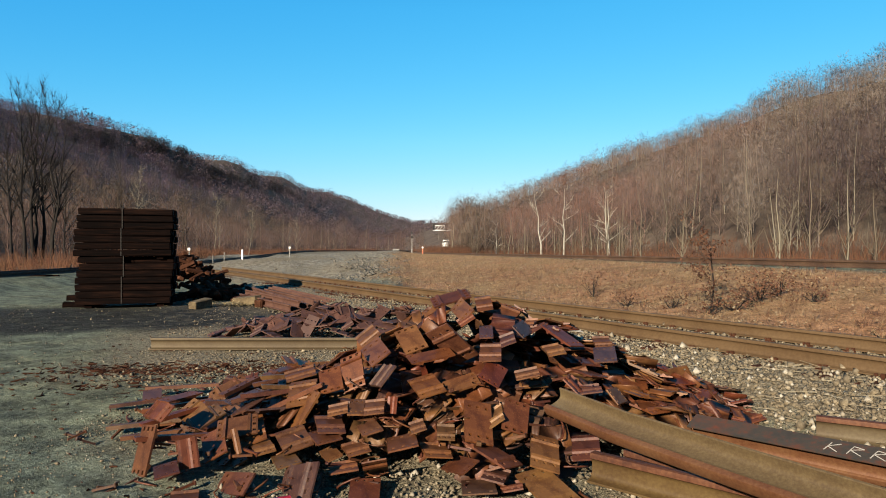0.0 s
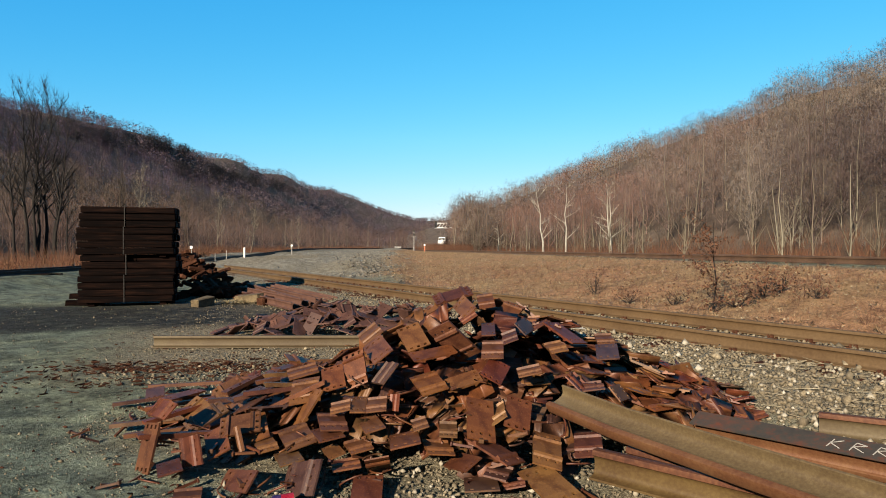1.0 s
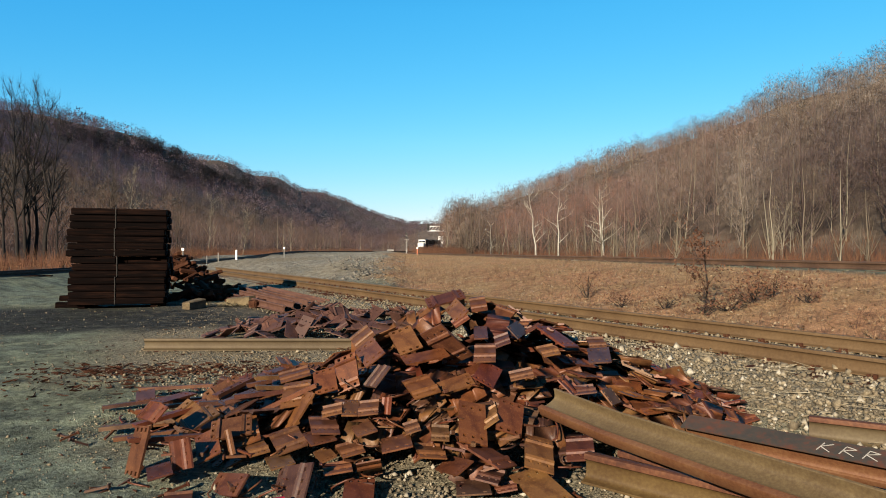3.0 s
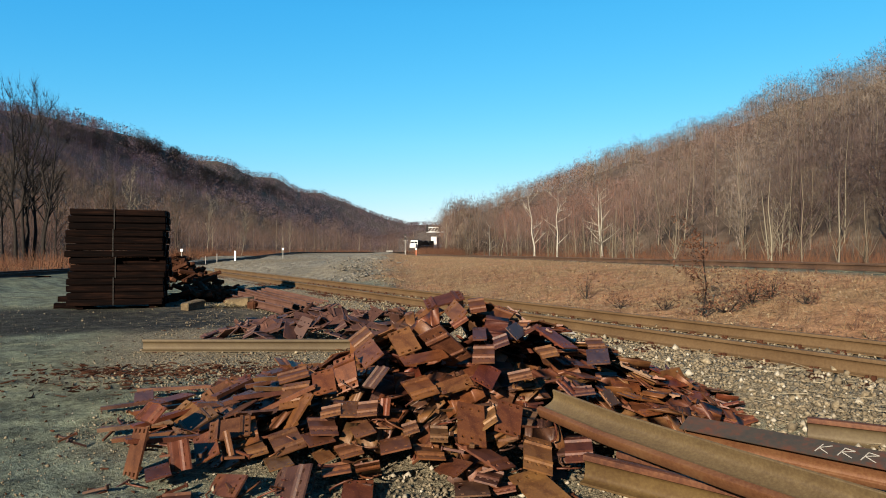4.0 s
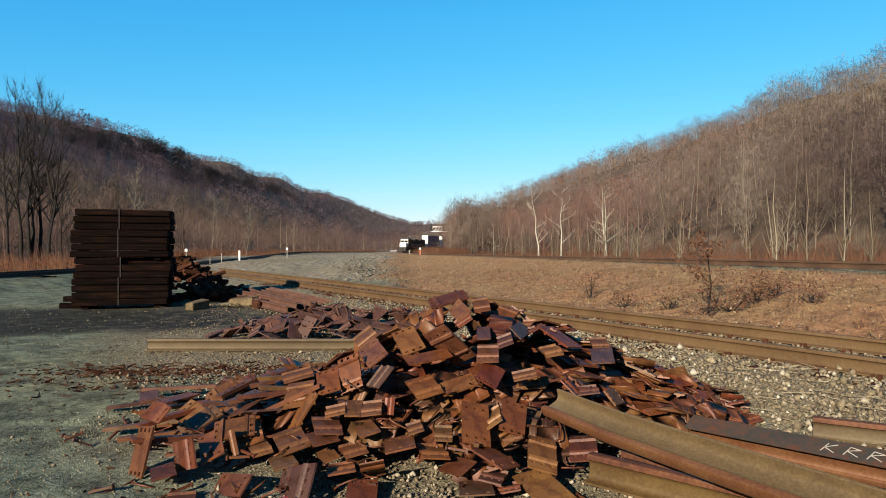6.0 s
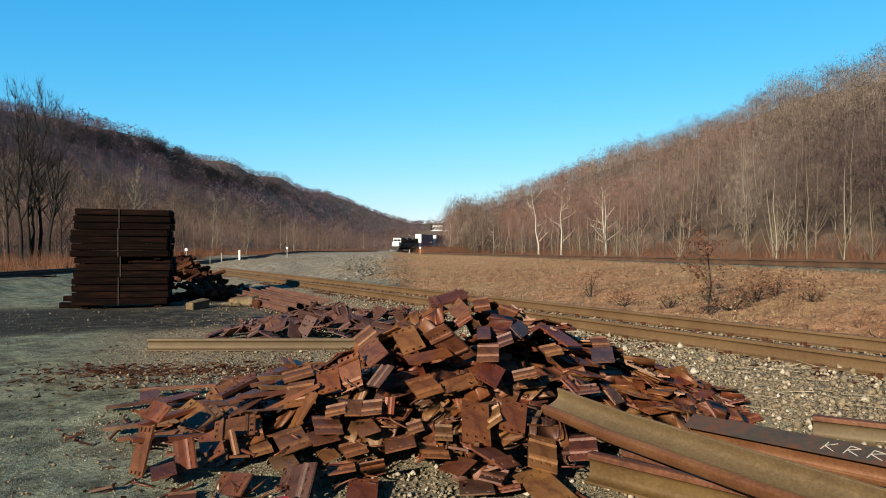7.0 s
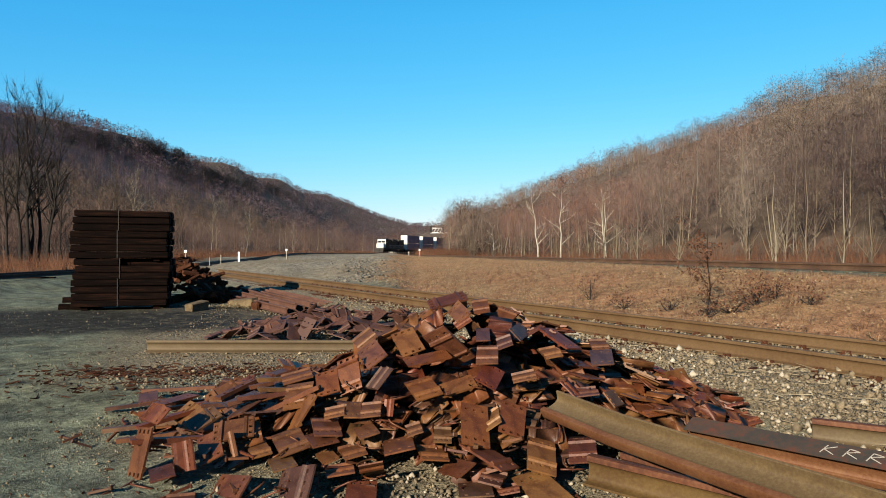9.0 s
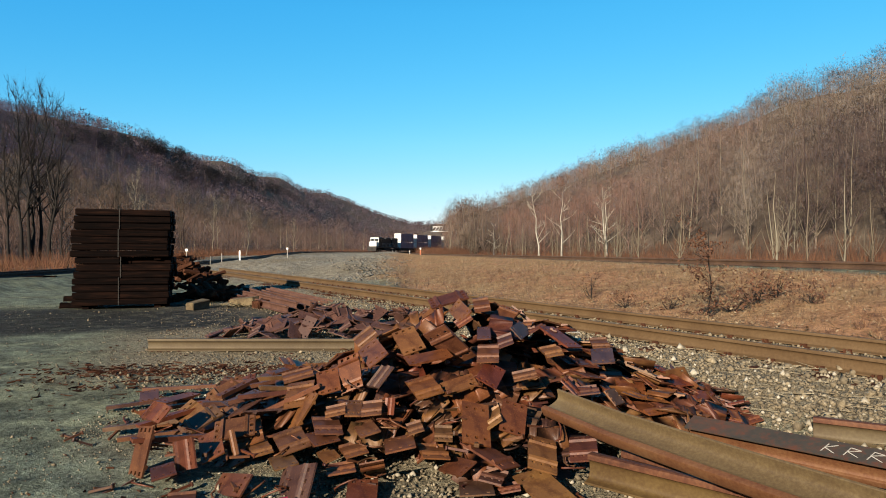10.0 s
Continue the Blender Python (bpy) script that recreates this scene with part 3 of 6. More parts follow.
def block_mesh(name, lx, ly, lz, material, bevel=0.008, rough=0.0):
    bm = boxes((-lx / 2, lx / 2, -ly / 2, ly / 2, 0, lz), bevel=bevel)
    if rough:
        for v in bm.verts:
            v.co += Vector([random.uniform(-rough, rough) for _ in range(3)])
    me = bpy.data.meshes.new(name)
    bm.to_mesh(me)
    bm.free()
    me.materials.append(material)
    return me


def make_track(name, label, pts, head_z, ties, tie_mat, rail_mat):
    """A track along plan points (x, y); head_z gives the height of the rail heads."""
    track = tagged(new(name), label, "railway track")
    pts = [Vector((x, y, 0)) for x, y in pts]
    for side in (-0.755, 0.755):
        row = []
        for i, p in enumerate(pts):
            d = (pts[min(i + 1, len(pts) - 1)] - pts[max(i - 1, 0)]).normalized()
            q = p + Vector((d.y, -d.x, 0)) * side
            row.append((q.x, q.y, head_z(p.x, p.y) - 0.094))
        rail = part("rail", rail_mesh(row, 0, WEB_SHAPE), rail_mat, track)
        part("head", rail_mesh(row, 0, HEAD_SHAPE), rail_mat, rail)
        part("foot", rail_mesh(row, 0, FOOT_SHAPE), rail_mat, rail)
    me = block_mesh("tie", 2.6, 0.22, 0.17, tie_mat, 0.01)
    for x, y, a in ties:
        linked("tie", me, track, pose(x, y, head_z(x, y) - 0.37, 0, 0, a))
    return track


SID_HEAD = 0.50
def siding_points(y0, y1, n):
    return [(SID_X - SID_K * y, y) for y in np.linspace(y0, y1, n)]


def line_ties(k, x0, y0, y1, step):
    ang = math.degrees(math.atan(k))
    n = int((y1 - y0) / (step * math.cos(math.atan(k))))
    return [(x0 - k * (y0 + (y1 - y0) * i / n), y0 + (y1 - y0) * i / n, ang + random.uniform(-1.5, 1.5)) for i in range(n + 1)]


siding = make_track("siding_track", "rusty brown siding rails bedded in pale ballast", siding_points(-9, 43, 3), lambda x, y: SID_HEAD,
                    line_ties(SID_K, SID_X, 2.5, 40, 0.55), TIE_OLD, RUST_RAIL)
main = make_track("main_track", "brown rails along the top of the grass bank", [(MAIN_X - MAIN_K * y, y) for y in np.linspace(-40, 175, 4)], lambda x, y: 1.28,
                  line_ties(MAIN_K, MAIN_X, 5, 90, 0.6), TIE_GREY, DARK_RAIL)


def curve_points(y0, y1, n):
    """Softened plan of the curving track."""
    ys = np.linspace(y0, y1, n)
    xs = (curve_x(ys - 8) + curve_x(ys) + curve_x(ys + 8)) / 3
    return list(zip(xs, ys))


def curve_head(x, y):
    return 0.62 + 1.0 * float(smooth_step(60, 150, y))


cpts = curve_points(-30, 330, 60)
curve = make_track("curved_track", "dark curving main line track on low ballast", cpts, curve_head,
                   [(x, y, math.degrees(math.atan2(cpts[min(i + 1, 59)][1] - cpts[max(i - 1, 0)][1], cpts[min(i + 1, 59)][0] - cpts[max(i - 1, 0)][0])) - 90) for i, (x, y) in enumerate(cpts)], TIE, DARK_STEEL)


def spike_siding():
    """Spike heads and plates beside the rails of the siding."""
    bm = boxes((-0.09, 0.09, -0.13, 0.13, -0.20, -0.184), (-0.05, -0.02, -0.10, -0.075, -0.184, -0.15), (0.02, 0.05, 0.085, 0.11, -0.184, -0.15), (-0.05, -0.01, 0.09, 0.12, -0.184, -0.145))
    me = bpy.data.meshes.new("spiked_plate")
    bm.to_mesh(me)
    bm.free()
    me.materials.append(TIE_OLD)
    d = Vector((-SID_K, 1, 0)).normalized()
    nrm = Vector((d.y, -d.x, 0))
    for i, (x, y, a) in enumerate(line_ties(SID_K, SID_X, 3, 26, 0.55)):
        for side in (-0.755, 0.755):
            p = Vector((x, y, SID_HEAD)) + nrm * side
            linked("spiked_plate", me, siding, pose(p.x, p.y, p.z - random.uniform(0, 0.01), 0, 0, 90 + a + random.uniform(-6, 6)))


spike_siding()


# ---- stack of new ties ----
def make_tie_stack():
    """Four strapped bundles of creosoted ties on bearers."""
    base = Matrix.Translation((-8.62, 18.0, 0.0)) @ pose(0, 0, 0, 0, 0, 15)
    meshes = [block_mesh("tie", 2.42 + random.uniform(-0.05, 0.05), 0.222, 0.167, TIE, 0.018, 0.009) for _ in range(6)]
    half = block_mesh("tie", 1.1, 0.222, 0.167, TIE, 0.018, 0.009)
    z = 0.10
    deep = 5
    bearer = block_mesh("bearer", 0.18, 1.0, 0.10, TIE, 0.01, 0.004)
    for k, layers in enumerate((4, 3, 4, 3)):
        bundle = tagged(new("tie_bundle"), "bundle of dark creosoted railway ties held by steel strap", "railway ties", "bundles in the tie stack")
        bundle.matrix_basis = base @ pose((-0.02, 0.03, -0.03, 0.0)[k], 0, z, 0, 0, (0.5, -0.8, 0.6, -0.3)[k])
        for bx in (-0.9, 0.9):
            linked("bearer", bearer, bundle, pose(bx, 0.6, -0.10 if k == 0 else -0.085, 0, 0, 0))
        for la in range(layers):
            for d in range(deep):
                short = k == 1 and la == 2 and d == 0      # a broken tie leaves a dark hollow in the face
                linked("tie", half if short else random.choice(meshes), bundle, pose((-0.62 if short else 0) + random.uniform(-0.035, 0.035), 0.115 + d * 0.235 + random.uniform(-0.02, 0.02), la * 0.1865, random.uniform(-1.2, 1.2), random.uniform(-0.4, 0.4), random.uniform(-0.6, 0.6)))
        h = layers * 0.1865
        part("strap", boxes((-0.078, -0.056, -0.012, -0.008, 0.0, h), (-0.078, -0.056, -0.012, deep * 0.235, h, h + 0.004)), DARK_STEEL, bundle, "steel strap round the ties")
        z += h
    for x, zz, l in ((-1.36, 0.42, 0.5), (-1.30, 0.12, 0.6), (-1.45, 0.10, 0.35)):
        ob = linked("tie_offcut", block_mesh("tie_offcut", l, 0.2, 0.16, TIE, 0.015, 0.01), None, base @ pose(x, 0.35 + zz, 0.0 if zz < 0.3 else 0.17, 0, 0, 6))
        tagged(ob, "dark tie offcut against the stacked ties", "wood offcut")
    return z


make_tie_stack()


# ---- plates ----
def plate_mesh(name, length, width, material, seat=0.155, thick=0.016, holes=4, flip=False):
    """A tie plate: sloped ends, two raised shoulders and square spike holes."""
    hx = length / 2
    a = seat / 2
    hole_x = (a + 0.040, a + 0.063)
    xs = sorted({s * v for s in (-1, 1) for v in (hx, hole_x[1], hole_x[0], a + 0.034, a + 0.025, a + 0.007, a)})
    hw = width / 2
    ys = [-hw, -hw + 0.026, -hw + 0.050, hw - 0.050, hw - 0.026, hw] if holes == 4 else [-hw, -hw + 0.026, -hw + 0.050, -0.012, 0.012, hw - 0.050, hw - 0.026, hw]

    def top(x):
        x = abs(x)
        if x >= hx - 1e-6:
            return thick * 0.6
        if x > a + 0.03:
            return thick * 0.9
        if x > a + 0.02:
            return thick + 0.010
        if x > a + 0.003:
            return thick + 0.017
        return thick
    verts, vid = [], {}
    for lv in (0, 1):
        for i, x in enumerate(xs):
            for j, y in enumerate(ys):
                vid[i, j, lv] = len(verts)
                verts.append((x, y, top(x) if lv else 0.0))
    nx, ny = len(xs) - 1, len(ys) - 1

    def hole(i, j):
        if not (0 <= i < nx and 0 <= j < ny):
            return True
        cx, cy = abs(xs[i] + xs[i + 1]) / 2, (ys[j] + ys[j + 1]) / 2
        if not hole_x[0] < cx < hole_x[1]:
            return False
        cols = (1, 3) if holes == 4 else (1, 3, 5)
        return j in cols
    faces = []
    for i in range(nx):
        for j in range(ny):
            if hole(i, j):
                continue
            q = [(i, j), (i + 1, j), (i + 1, j + 1), (i, j + 1)]
            faces.append([vid[p + (1,)] for p in q])
            faces.append([vid[p + (0,)] for p in reversed(q)])
            for (di, dj), e in (((0, -1), (0, 1)), ((1, 0), (1, 2)), ((0, 1), (2, 3)), ((-1, 0), (3, 0))):
                if hole(i + di, j + dj):
                    p, r = q[e[0]], q[e[1]]
                    faces.append([vid[p + (0,)], vid[r + (0,)], vid[r + (1,)], vid[p + (1,)]])
    if flip:
        verts, faces = [(x, y, thick - z) for x, y, z in verts], [f[::-1] for f in faces]
    return mesh_of(name, verts, faces, material)


def plain_plate(length, width):
    """Arrays of a plate without holes, for the depth of the heap."""
    a, hx, t = 0.075, length / 2, 0.016
    prof = [(-hx, 0), (hx, 0), (hx, t * 0.6), (a + 0.034, t * 0.9), (a + 0.022, t + 0.012), (a + 0.006, t + 0.016), (a, t), (-a, t), (-a - 0.006, t + 0.016), (-a - 0.022, t + 0.012), (-a - 0.034, t * 0.9), (-hx, t * 0.6)]
    n = len(prof)
    v = np.array([(x, w, z) for w in (-width / 2, width / 2) for x, z in prof])
    f = []
    for k in range(n):
        m = (k + 1) % n
        f += [(k, m, n + m), (k, n + m, n + k)]
    for k in range(1, n - 1):
        f += [(0, k + 1, k), (n, n + k, n + k + 1)]
    return v, np.array(f)


PLATES = [plate_mesh("tie_plate", 0.335, 0.20, RUST), plate_mesh("tie_plate", 0.29, 0.19, RUST, 0.14, 0.016, 6), plate_mesh("tie_plate", 0.38, 0.205, RUST, 0.16, 0.02, 6),
          plate_mesh("tie_plate", 0.25, 0.17, RUST, 0.13, 0.015)]
# the same kinds lying face down: a flat underside with its spike holes
TURNED = [plate_mesh("tie_plate", 0.335, 0.20, RUST, flip=True), plate_mesh("tie_plate", 0.29, 0.19, RUST, 0.14, 0.016, 6, True), plate_mesh("tie_plate", 0.38, 0.205, RUST, 0.16, 0.02, 6, True),
          plate_mesh("tie_plate", 0.25, 0.17, RUST, 0.13, 0.015, 4, True)]


def mound(x, y):
    """Top of the heap of plates."""
    x, y = np.asarray(x, float), np.asarray(y, float)
    u, v = x - 0.16, y - 6.1
    rx = np.where(u > 0, 2.85, 2.55)
    p = np.where(u > 0, 1.55, 1.08)
    ry = np.where(v < 0, 2.0, 2.1)
    r = np.sqrt((u / rx) ** 2 + (v / ry) ** 2)
    h = 1.12 * np.clip(1 - r ** p, 0, 1)
    apron = 0.31 * np.clip(1 - np.sqrt(((x + 1.2) / 1.25) ** 2 + ((y - 5.2) / 0.95) ** 2), 0, 1) ** 0.5
    skirt = 0.20 * np.clip(1 - np.sqrt(((x - 0.0) / 2.3) ** 2 + ((y - 4.9) / 0.85) ** 2), 0, 1) ** 0.5
    back = 0.35 * np.clip(1 - np.sqrt(((x - 1.75) / 1.2) ** 2 + ((y - 6.2) / 0.9) ** 2), 0, 1)
    return np.maximum(np.maximum(h, apron), np.maximum(skirt, back))


def lying(x, y, z, nrm, yaw, tilt_x, tilt_y):
    q = Vector((0, 0, 1)).rotation_difference(Vector(nrm)).to_matrix().to_4x4()
    return Matrix.Translation((x, y, z)) @ q @ pose(0, 0, 0, tilt_x, tilt_y, yaw)


def slope_normal(fn, x, y, e=0.08):
    gx = float(fn(x + e, y) - fn(x - e, y)) / (2 * e)
    gy = float(fn(x, y + e) - fn(x, y - e)) / (2 * e)
    return Vector((-gx, -gy, 1)).normalized()


LAID = []


def lay_plate(x, y, z, rx, ry, rz, sx, sy):
    """One plate of the top layer at its own pose and size."""
    ob = linked("tie_plate", (PLATES if len(LAID) * 7 % 12 < 7 else TURNED)[len(LAID) % 3], None, pose(x, y, z - 0.012, rx, ry, rz) @ Matrix.Diagonal((sx, sy, 1, 1)))
    LAID.append(ob)


lay_plate(-2.090, 4.899, 0.374, 45, -3, -45, 1.00, 0.70)
lay_plate(-2.071, 4.628, 0.171, 22, 70, -106, 1.19, 0.94)
lay_plate(-1.751, 4.570, 0.169, 91, -17, -48, 0.98, 0.97)
lay_plate(-1.604, 4.673, 0.194, 27, 17, -66, 0.99, 0.82)
lay_plate(-1.470, 4.714, 0.204, 98, -20, -62, 0.99, 0.93)
lay_plate(-1.843, 4.428, 0.088, 10, -5, -65, 0.98, 0.75)
lay_plate(-1.857, 5.152, 0.249, 14, -27, 33, 0.94, 1.00)
lay_plate(-1.701, 5.471, 0.268, 10, -36, 25, 0.93, 1.01)
lay_plate(-1.336, 4.288, 0.054, 48, -12, -44, 1.01, 0.74)
lay_plate(-1.600, 4.109, 0.023, -1, -3, -72, 1.01, 0.84)
lay_plate(-2.590, 5.923, 0.269, 7, 6, -67, 1.02, 0.82)
lay_plate(-1.394, 4.881, 0.238, 19, 13, -70, 1.00, 0.87)
lay_plate(-1.059, 4.721, 0.221, 14, 11, -63, 0.98, 1.04)
lay_plate(-0.828, 4.667, 0.250, 7, 1, -66, 1.04, 0.94)
lay_plate(-0.819, 4.790, 0.306, -4, 4, -75, 1.01, 0.94)
lay_plate(-1.035, 5.018, 0.355, 11, 52, -140, 0.93, 0.96)
lay_plate(-0.776, 4.939, 0.378, 11, 1, -83, 0.97, 0.78)
lay_plate(-0.645, 4.960, 0.381, -1, 4, -86, 0.98, 0.56)
lay_plate(-0.503, 4.908, 0.407, 6, 6, -87, 0.97, 0.73)
lay_plate(-0.368, 4.922, 0.418, 82, -12, -75, 0.99, 0.64)
lay_plate(-0.531, 4.737, 0.299, 13, 1, -72, 0.96, 0.70)
lay_plate(-0.602, 4.564, 0.202, 10, -2, -71, 0.97, 0.78)
lay_plate(-0.771, 4.582, 0.153, 18, -2, -68, 0.98, 0.59)
lay_plate(-0.660, 4.385, 0.125, 6, -9, -79, 0.96, 0.90)
lay_plate(-0.444, 4.377, 0.139, 170, 30, 92, 1.15, 0.79)
lay_plate(-0.485, 4.106, 0.061, 0, 14, -87, 0.99, 1.00)
lay_plate(-0.910, 4.198, 0.099, 62, -18, -47, 1.09, 1.08)
lay_plate(-1.064, 4.505, 0.135, 10, -2, -67, 0.96, 0.78)
lay_plate(-1.267, 4.671, 0.178, 9, 2, -65, 0.99, 0.72)
lay_plate(-0.275, 4.513, 0.247, 11, -2, -84, 0.93, 1.00)
lay_plate(-0.056, 4.465, 0.218, -6, 1, -78, 0.95, 0.90)
lay_plate(0.019, 4.643, 0.292, -3, 6, -90, 1.00, 0.65)
lay_plate(0.238, 4.548, 0.379, -14, 30, -91, 1.02, 0.94)
lay_plate(0.371, 4.662, 0.404, 36, 7, -91, 0.98, 0.66)
lay_plate(0.502, 4.613, 0.403, -21, 33, -102, 0.98, 0.95)
lay_plate(0.669, 4.392, 0.222, -15, 16, -98, 1.01, 0.93)
lay_plate(0.320, 4.350, 0.232, -7, 16, -43, 1.10, 1.00)
lay_plate(0.115, 4.366, 0.147, 27, -8, -59, 0.97, 0.77)
lay_plate(0.347, 4.272, 0.115, 9, 7, 76, 1.02, 0.71)
lay_plate(0.222, 4.123, 0.085, 3, -5, -90, 0.96, 1.05)
lay_plate(0.437, 4.197, 0.063, 12, -11, -96, 0.95, 0.74)
lay_plate(0.652, 4.120, 0.080, 11, 13, -63, 1.12, 1.05)
lay_plate(-0.182, 4.726, 0.307, 16, -3, -83, 0.99, 0.55)
lay_plate(-0.717, 5.314, 0.593, 38, 50, -72, 1.06, 1.01)
lay_plate(-0.554, 5.508, 0.716, 38, 12, -69, 1.01, 0.94)
lay_plate(-0.667, 5.903, 0.801, 38, 8, -70, 1.02, 0.98)
lay_plate(-0.890, 5.289, 0.523, 16, 26, -75, 1.01, 0.94)
lay_plate(-1.107, 5.239, 0.436, 9, 18, -83, 0.98, 1.05)
lay_plate(-1.203, 5.601, 0.520, 13, 3, -73, 0.98, 1.24)
lay_plate(-0.265, 5.534, 0.814, 21, 31, -63, 1.03, 1.04)
lay_plate(0.077, 5.419, 0.806, 146, 40, 36, 1.13, 1.08)
lay_plate(-0.099, 5.307, 0.714, 12, -9, 17, 1.08, 0.89)
lay_plate(0.070, 6.079, 1.122, 20, -15, 9, 1.21, 1.02)
lay_plate(0.175, 5.721, 1.042, 50, 12, -75, 0.99, 0.71)
lay_plate(0.361, 5.901, 1.090, 9, 17, -88, 0.98, 0.71)
lay_plate(0.193, 5.560, 0.979, 33, 2, -84, 0.99, 0.73)
lay_plate(0.352, 5.416, 0.886, 3, 8, -93, 0.98, 0.54)
lay_plate(0.523, 5.362, 0.843, 21, 7, -92, 0.98, 0.62)
lay_plate(0.370, 4.945, 0.642, 30, -19, 69, 0.95, 0.88)
lay_plate(0.370, 5.170, 0.768, 2, 13, -95, 0.97, 0.82)
lay_plate(-0.124, 5.003, 0.541, 13, 13, -69, 0.98, 1.02)
lay_plate(0.133, 5.020, 0.551, 19, -16, 10, 0.95, 0.92)
lay_plate(-0.468, 5.169, 0.583, 49, -9, -70, 0.98, 0.96)
lay_plate(0.658, 5.529, 0.903, 45, -3, 69, 1.02, 0.66)
lay_plate(1.393, 5.832, 0.757, 3, 11, -95, 0.99, 0.77)
lay_plate(1.336, 5.481, 0.691, 5, 10, -101, 0.97, 0.88)
lay_plate(0.882, 5.332, 0.762, 11, 5, -85, 0.95, 0.69)
lay_plate(0.629, 4.978, 0.634, 13, 1, -93, 0.96, 0.92)
lay_plate(0.993, 5.540, 0.840, -6, 24, -51, 0.91, 0.94)
lay_plate(1.085, 4.962, 0.519, 8, -3, -97, 0.96, 0.90)
lay_plate(1.305, 5.011, 0.462, 48, 6, 61, 0.97, 0.70)
lay_plate(0.965, 4.485, 0.229, 7, 9, -100, 0.96, 0.90)
lay_plate(0.985, 4.973, 0.550, 42, 6, 69, 1.01, 0.79)


def hides(p):
    """Whether a plate at p would lie on a plate of the top layer, on the open front of the heap."""
    way = Vector((0, -5.2, 1.0))
    for o in LAID:
        t = (p - o.location).dot(way) / way.length_squared
        if 0.0 < t < 0.3 and (o.location + way * t - p).length < 0.14:
            return True
    return False


def make_heap():
    rs = random.Random(5)
    label = "rust-brown steel tie plate lying in a scrap heap"
    done = 0
    stuff = Pile()
    temp = [plain_plate(0.335, 0.20), plain_plate(0.29, 0.19), plain_plate(0.38, 0.205), plain_plate(0.25, 0.17)]
    for ob in LAID:
        tagged(ob, label, "tie plate", "tie plates in the heap")
    spots = []
    tries = 0
    while len(spots) < 620 and tries < 60000:
        tries += 1
        x, y = rs.uniform(-2.9, 2.8), rs.uniform(4.05, 8.0)
        h = float(mound(x, y))
        if h < 0.02:
            continue
        if all((x - a) ** 2 + (y - b) ** 2 > 0.0125 for a, b, _ in spots):
            spots.append((x, y, h))
    for x, y, h in spots:
        close = math.sqrt(min((x - o.location.x) ** 2 + (y - o.location.y) ** 2 for o in LAID))
        if close < 0.15 or hides(Vector((x, y, h))) or ((x < -1.0 or y < 4.75) and rs.random() < (0.2 if x < -0.4 else 0.8)):
            continue
        drop = 0.05 if h > 0.9 else 0.21 if close < 0.30 else 0.09
        nrm = slope_normal(mound, x, y)
        spread = 8 + 8 * rs.random() if h < 0.3 else 12 + 16 * rs.random()
        if x > 0.6 and y > 4.9 and rs.random() < 0.85:      # plates slid flat over one another on the far side
            nrm = (nrm * 0.2 + Vector((0.10, 0.10, 1.0))).normalized()
            spread = 5 + 6 * rs.random()
        k = rs.choices(range(4), (5, 3, 2, 2))[0]
        edge = 65 if h > 0.15 and x < 0.6 and rs.random() < 0.13 else 0
        m = lying(x, y, float(land(x, y)) + h - 0.05 - drop + rs.uniform(-0.05, 0.03), nrm, rs.uniform(0, 360), rs.gauss(edge, spread), rs.gauss(0, spread))
        if y < 6.6 and done < 150:
            ob = linked("tie_plate", (PLATES if rs.random() < 0.55 else TURNED)[k], None, m)
            tagged(ob, label, "tie plate", "tie plates in the heap")
            done += 1
        else:
            v, f = temp[k]
            mm = np.array(m)
            stuff.add(v @ mm[:3, :3].T + mm[:3, 3], f)
    # plates buried under the top layer
    for i in range(700):
        x, y = rs.uniform(-2.7, 2.6), rs.uniform(4.1, 7.9)
        h = float(mound(x, y))
        if h < 0.3:
            continue
        m = lying(x, y, float(land(x, y)) + h * rs.uniform(0.4, 0.68), slope_normal(mound, x, y), rs.uniform(0, 360), rs.gauss(0, 20), rs.gauss(0, 20))
        v, f = temp[i % 4]
        mm = np.array(m)
        stuff.add(v @ mm[:3, :3].T + mm[:3, 3], f)
    tagged(new("tie_plate_heap", stuff.mesh("tie_plate_heap", RUST_STUFF)), "rusty tie plates heaped deep under the top layer", "scrap heap", kind="stuff")


make_heap()


def far_mound(x, y):
    r = np.sqrt(((np.asarray(x, float) + 2.0) / 2.2) ** 2 + ((np.asarray(y, float) - 12.2) / 1.35) ** 2)
    return 0.55 * np.clip(1 - r, 0, 1) ** 0.8


def make_far_heap():
    rs = random.Random(8)
    old = [plate_mesh("tie_plate", 0.38, 0.22, RUST_OLD), plate_mesh("tie_plate", 0.45, 0.23, RUST_OLD, 0.16, 0.02, 6, True)]
    temp, stuff, single = [plain_plate(0.38, 0.22), plain_plate(0.45, 0.23)], Pile(), 0
    for i in range(190):
        x, y = rs.uniform(-4.3, 0.2), rs.uniform(10.8, 13.6)
        h = float(far_mound(x, y))
        if h < 0.01:
            continue
        m = lying(x, y, float(land(x, y)) + h, slope_normal(far_mound, x, y), rs.uniform(0, 360), rs.gauss(0, 17), rs.gauss(0, 17))
        if y < 12.2 and single < 75:
            tagged(linked("tie_plate", rs.choice(old), None, m), "dusky purple-brown tie plate in a low pile behind a loose rail", "tie plate", "tie plates in the low pile")
            single += 1
        else:
            v, f = temp[i % 2]
            mm = np.array(m)
            stuff.add(v @ mm[:3, :3].T + mm[:3, 3], f)
    tagged(new("low_plate_pile", stuff.mesh("low_plate_pile", RUST_OLD_STUFF)), "dusky purple-brown tie plates in a low pile", "scrap heap", kind="stuff")


make_far_heap()


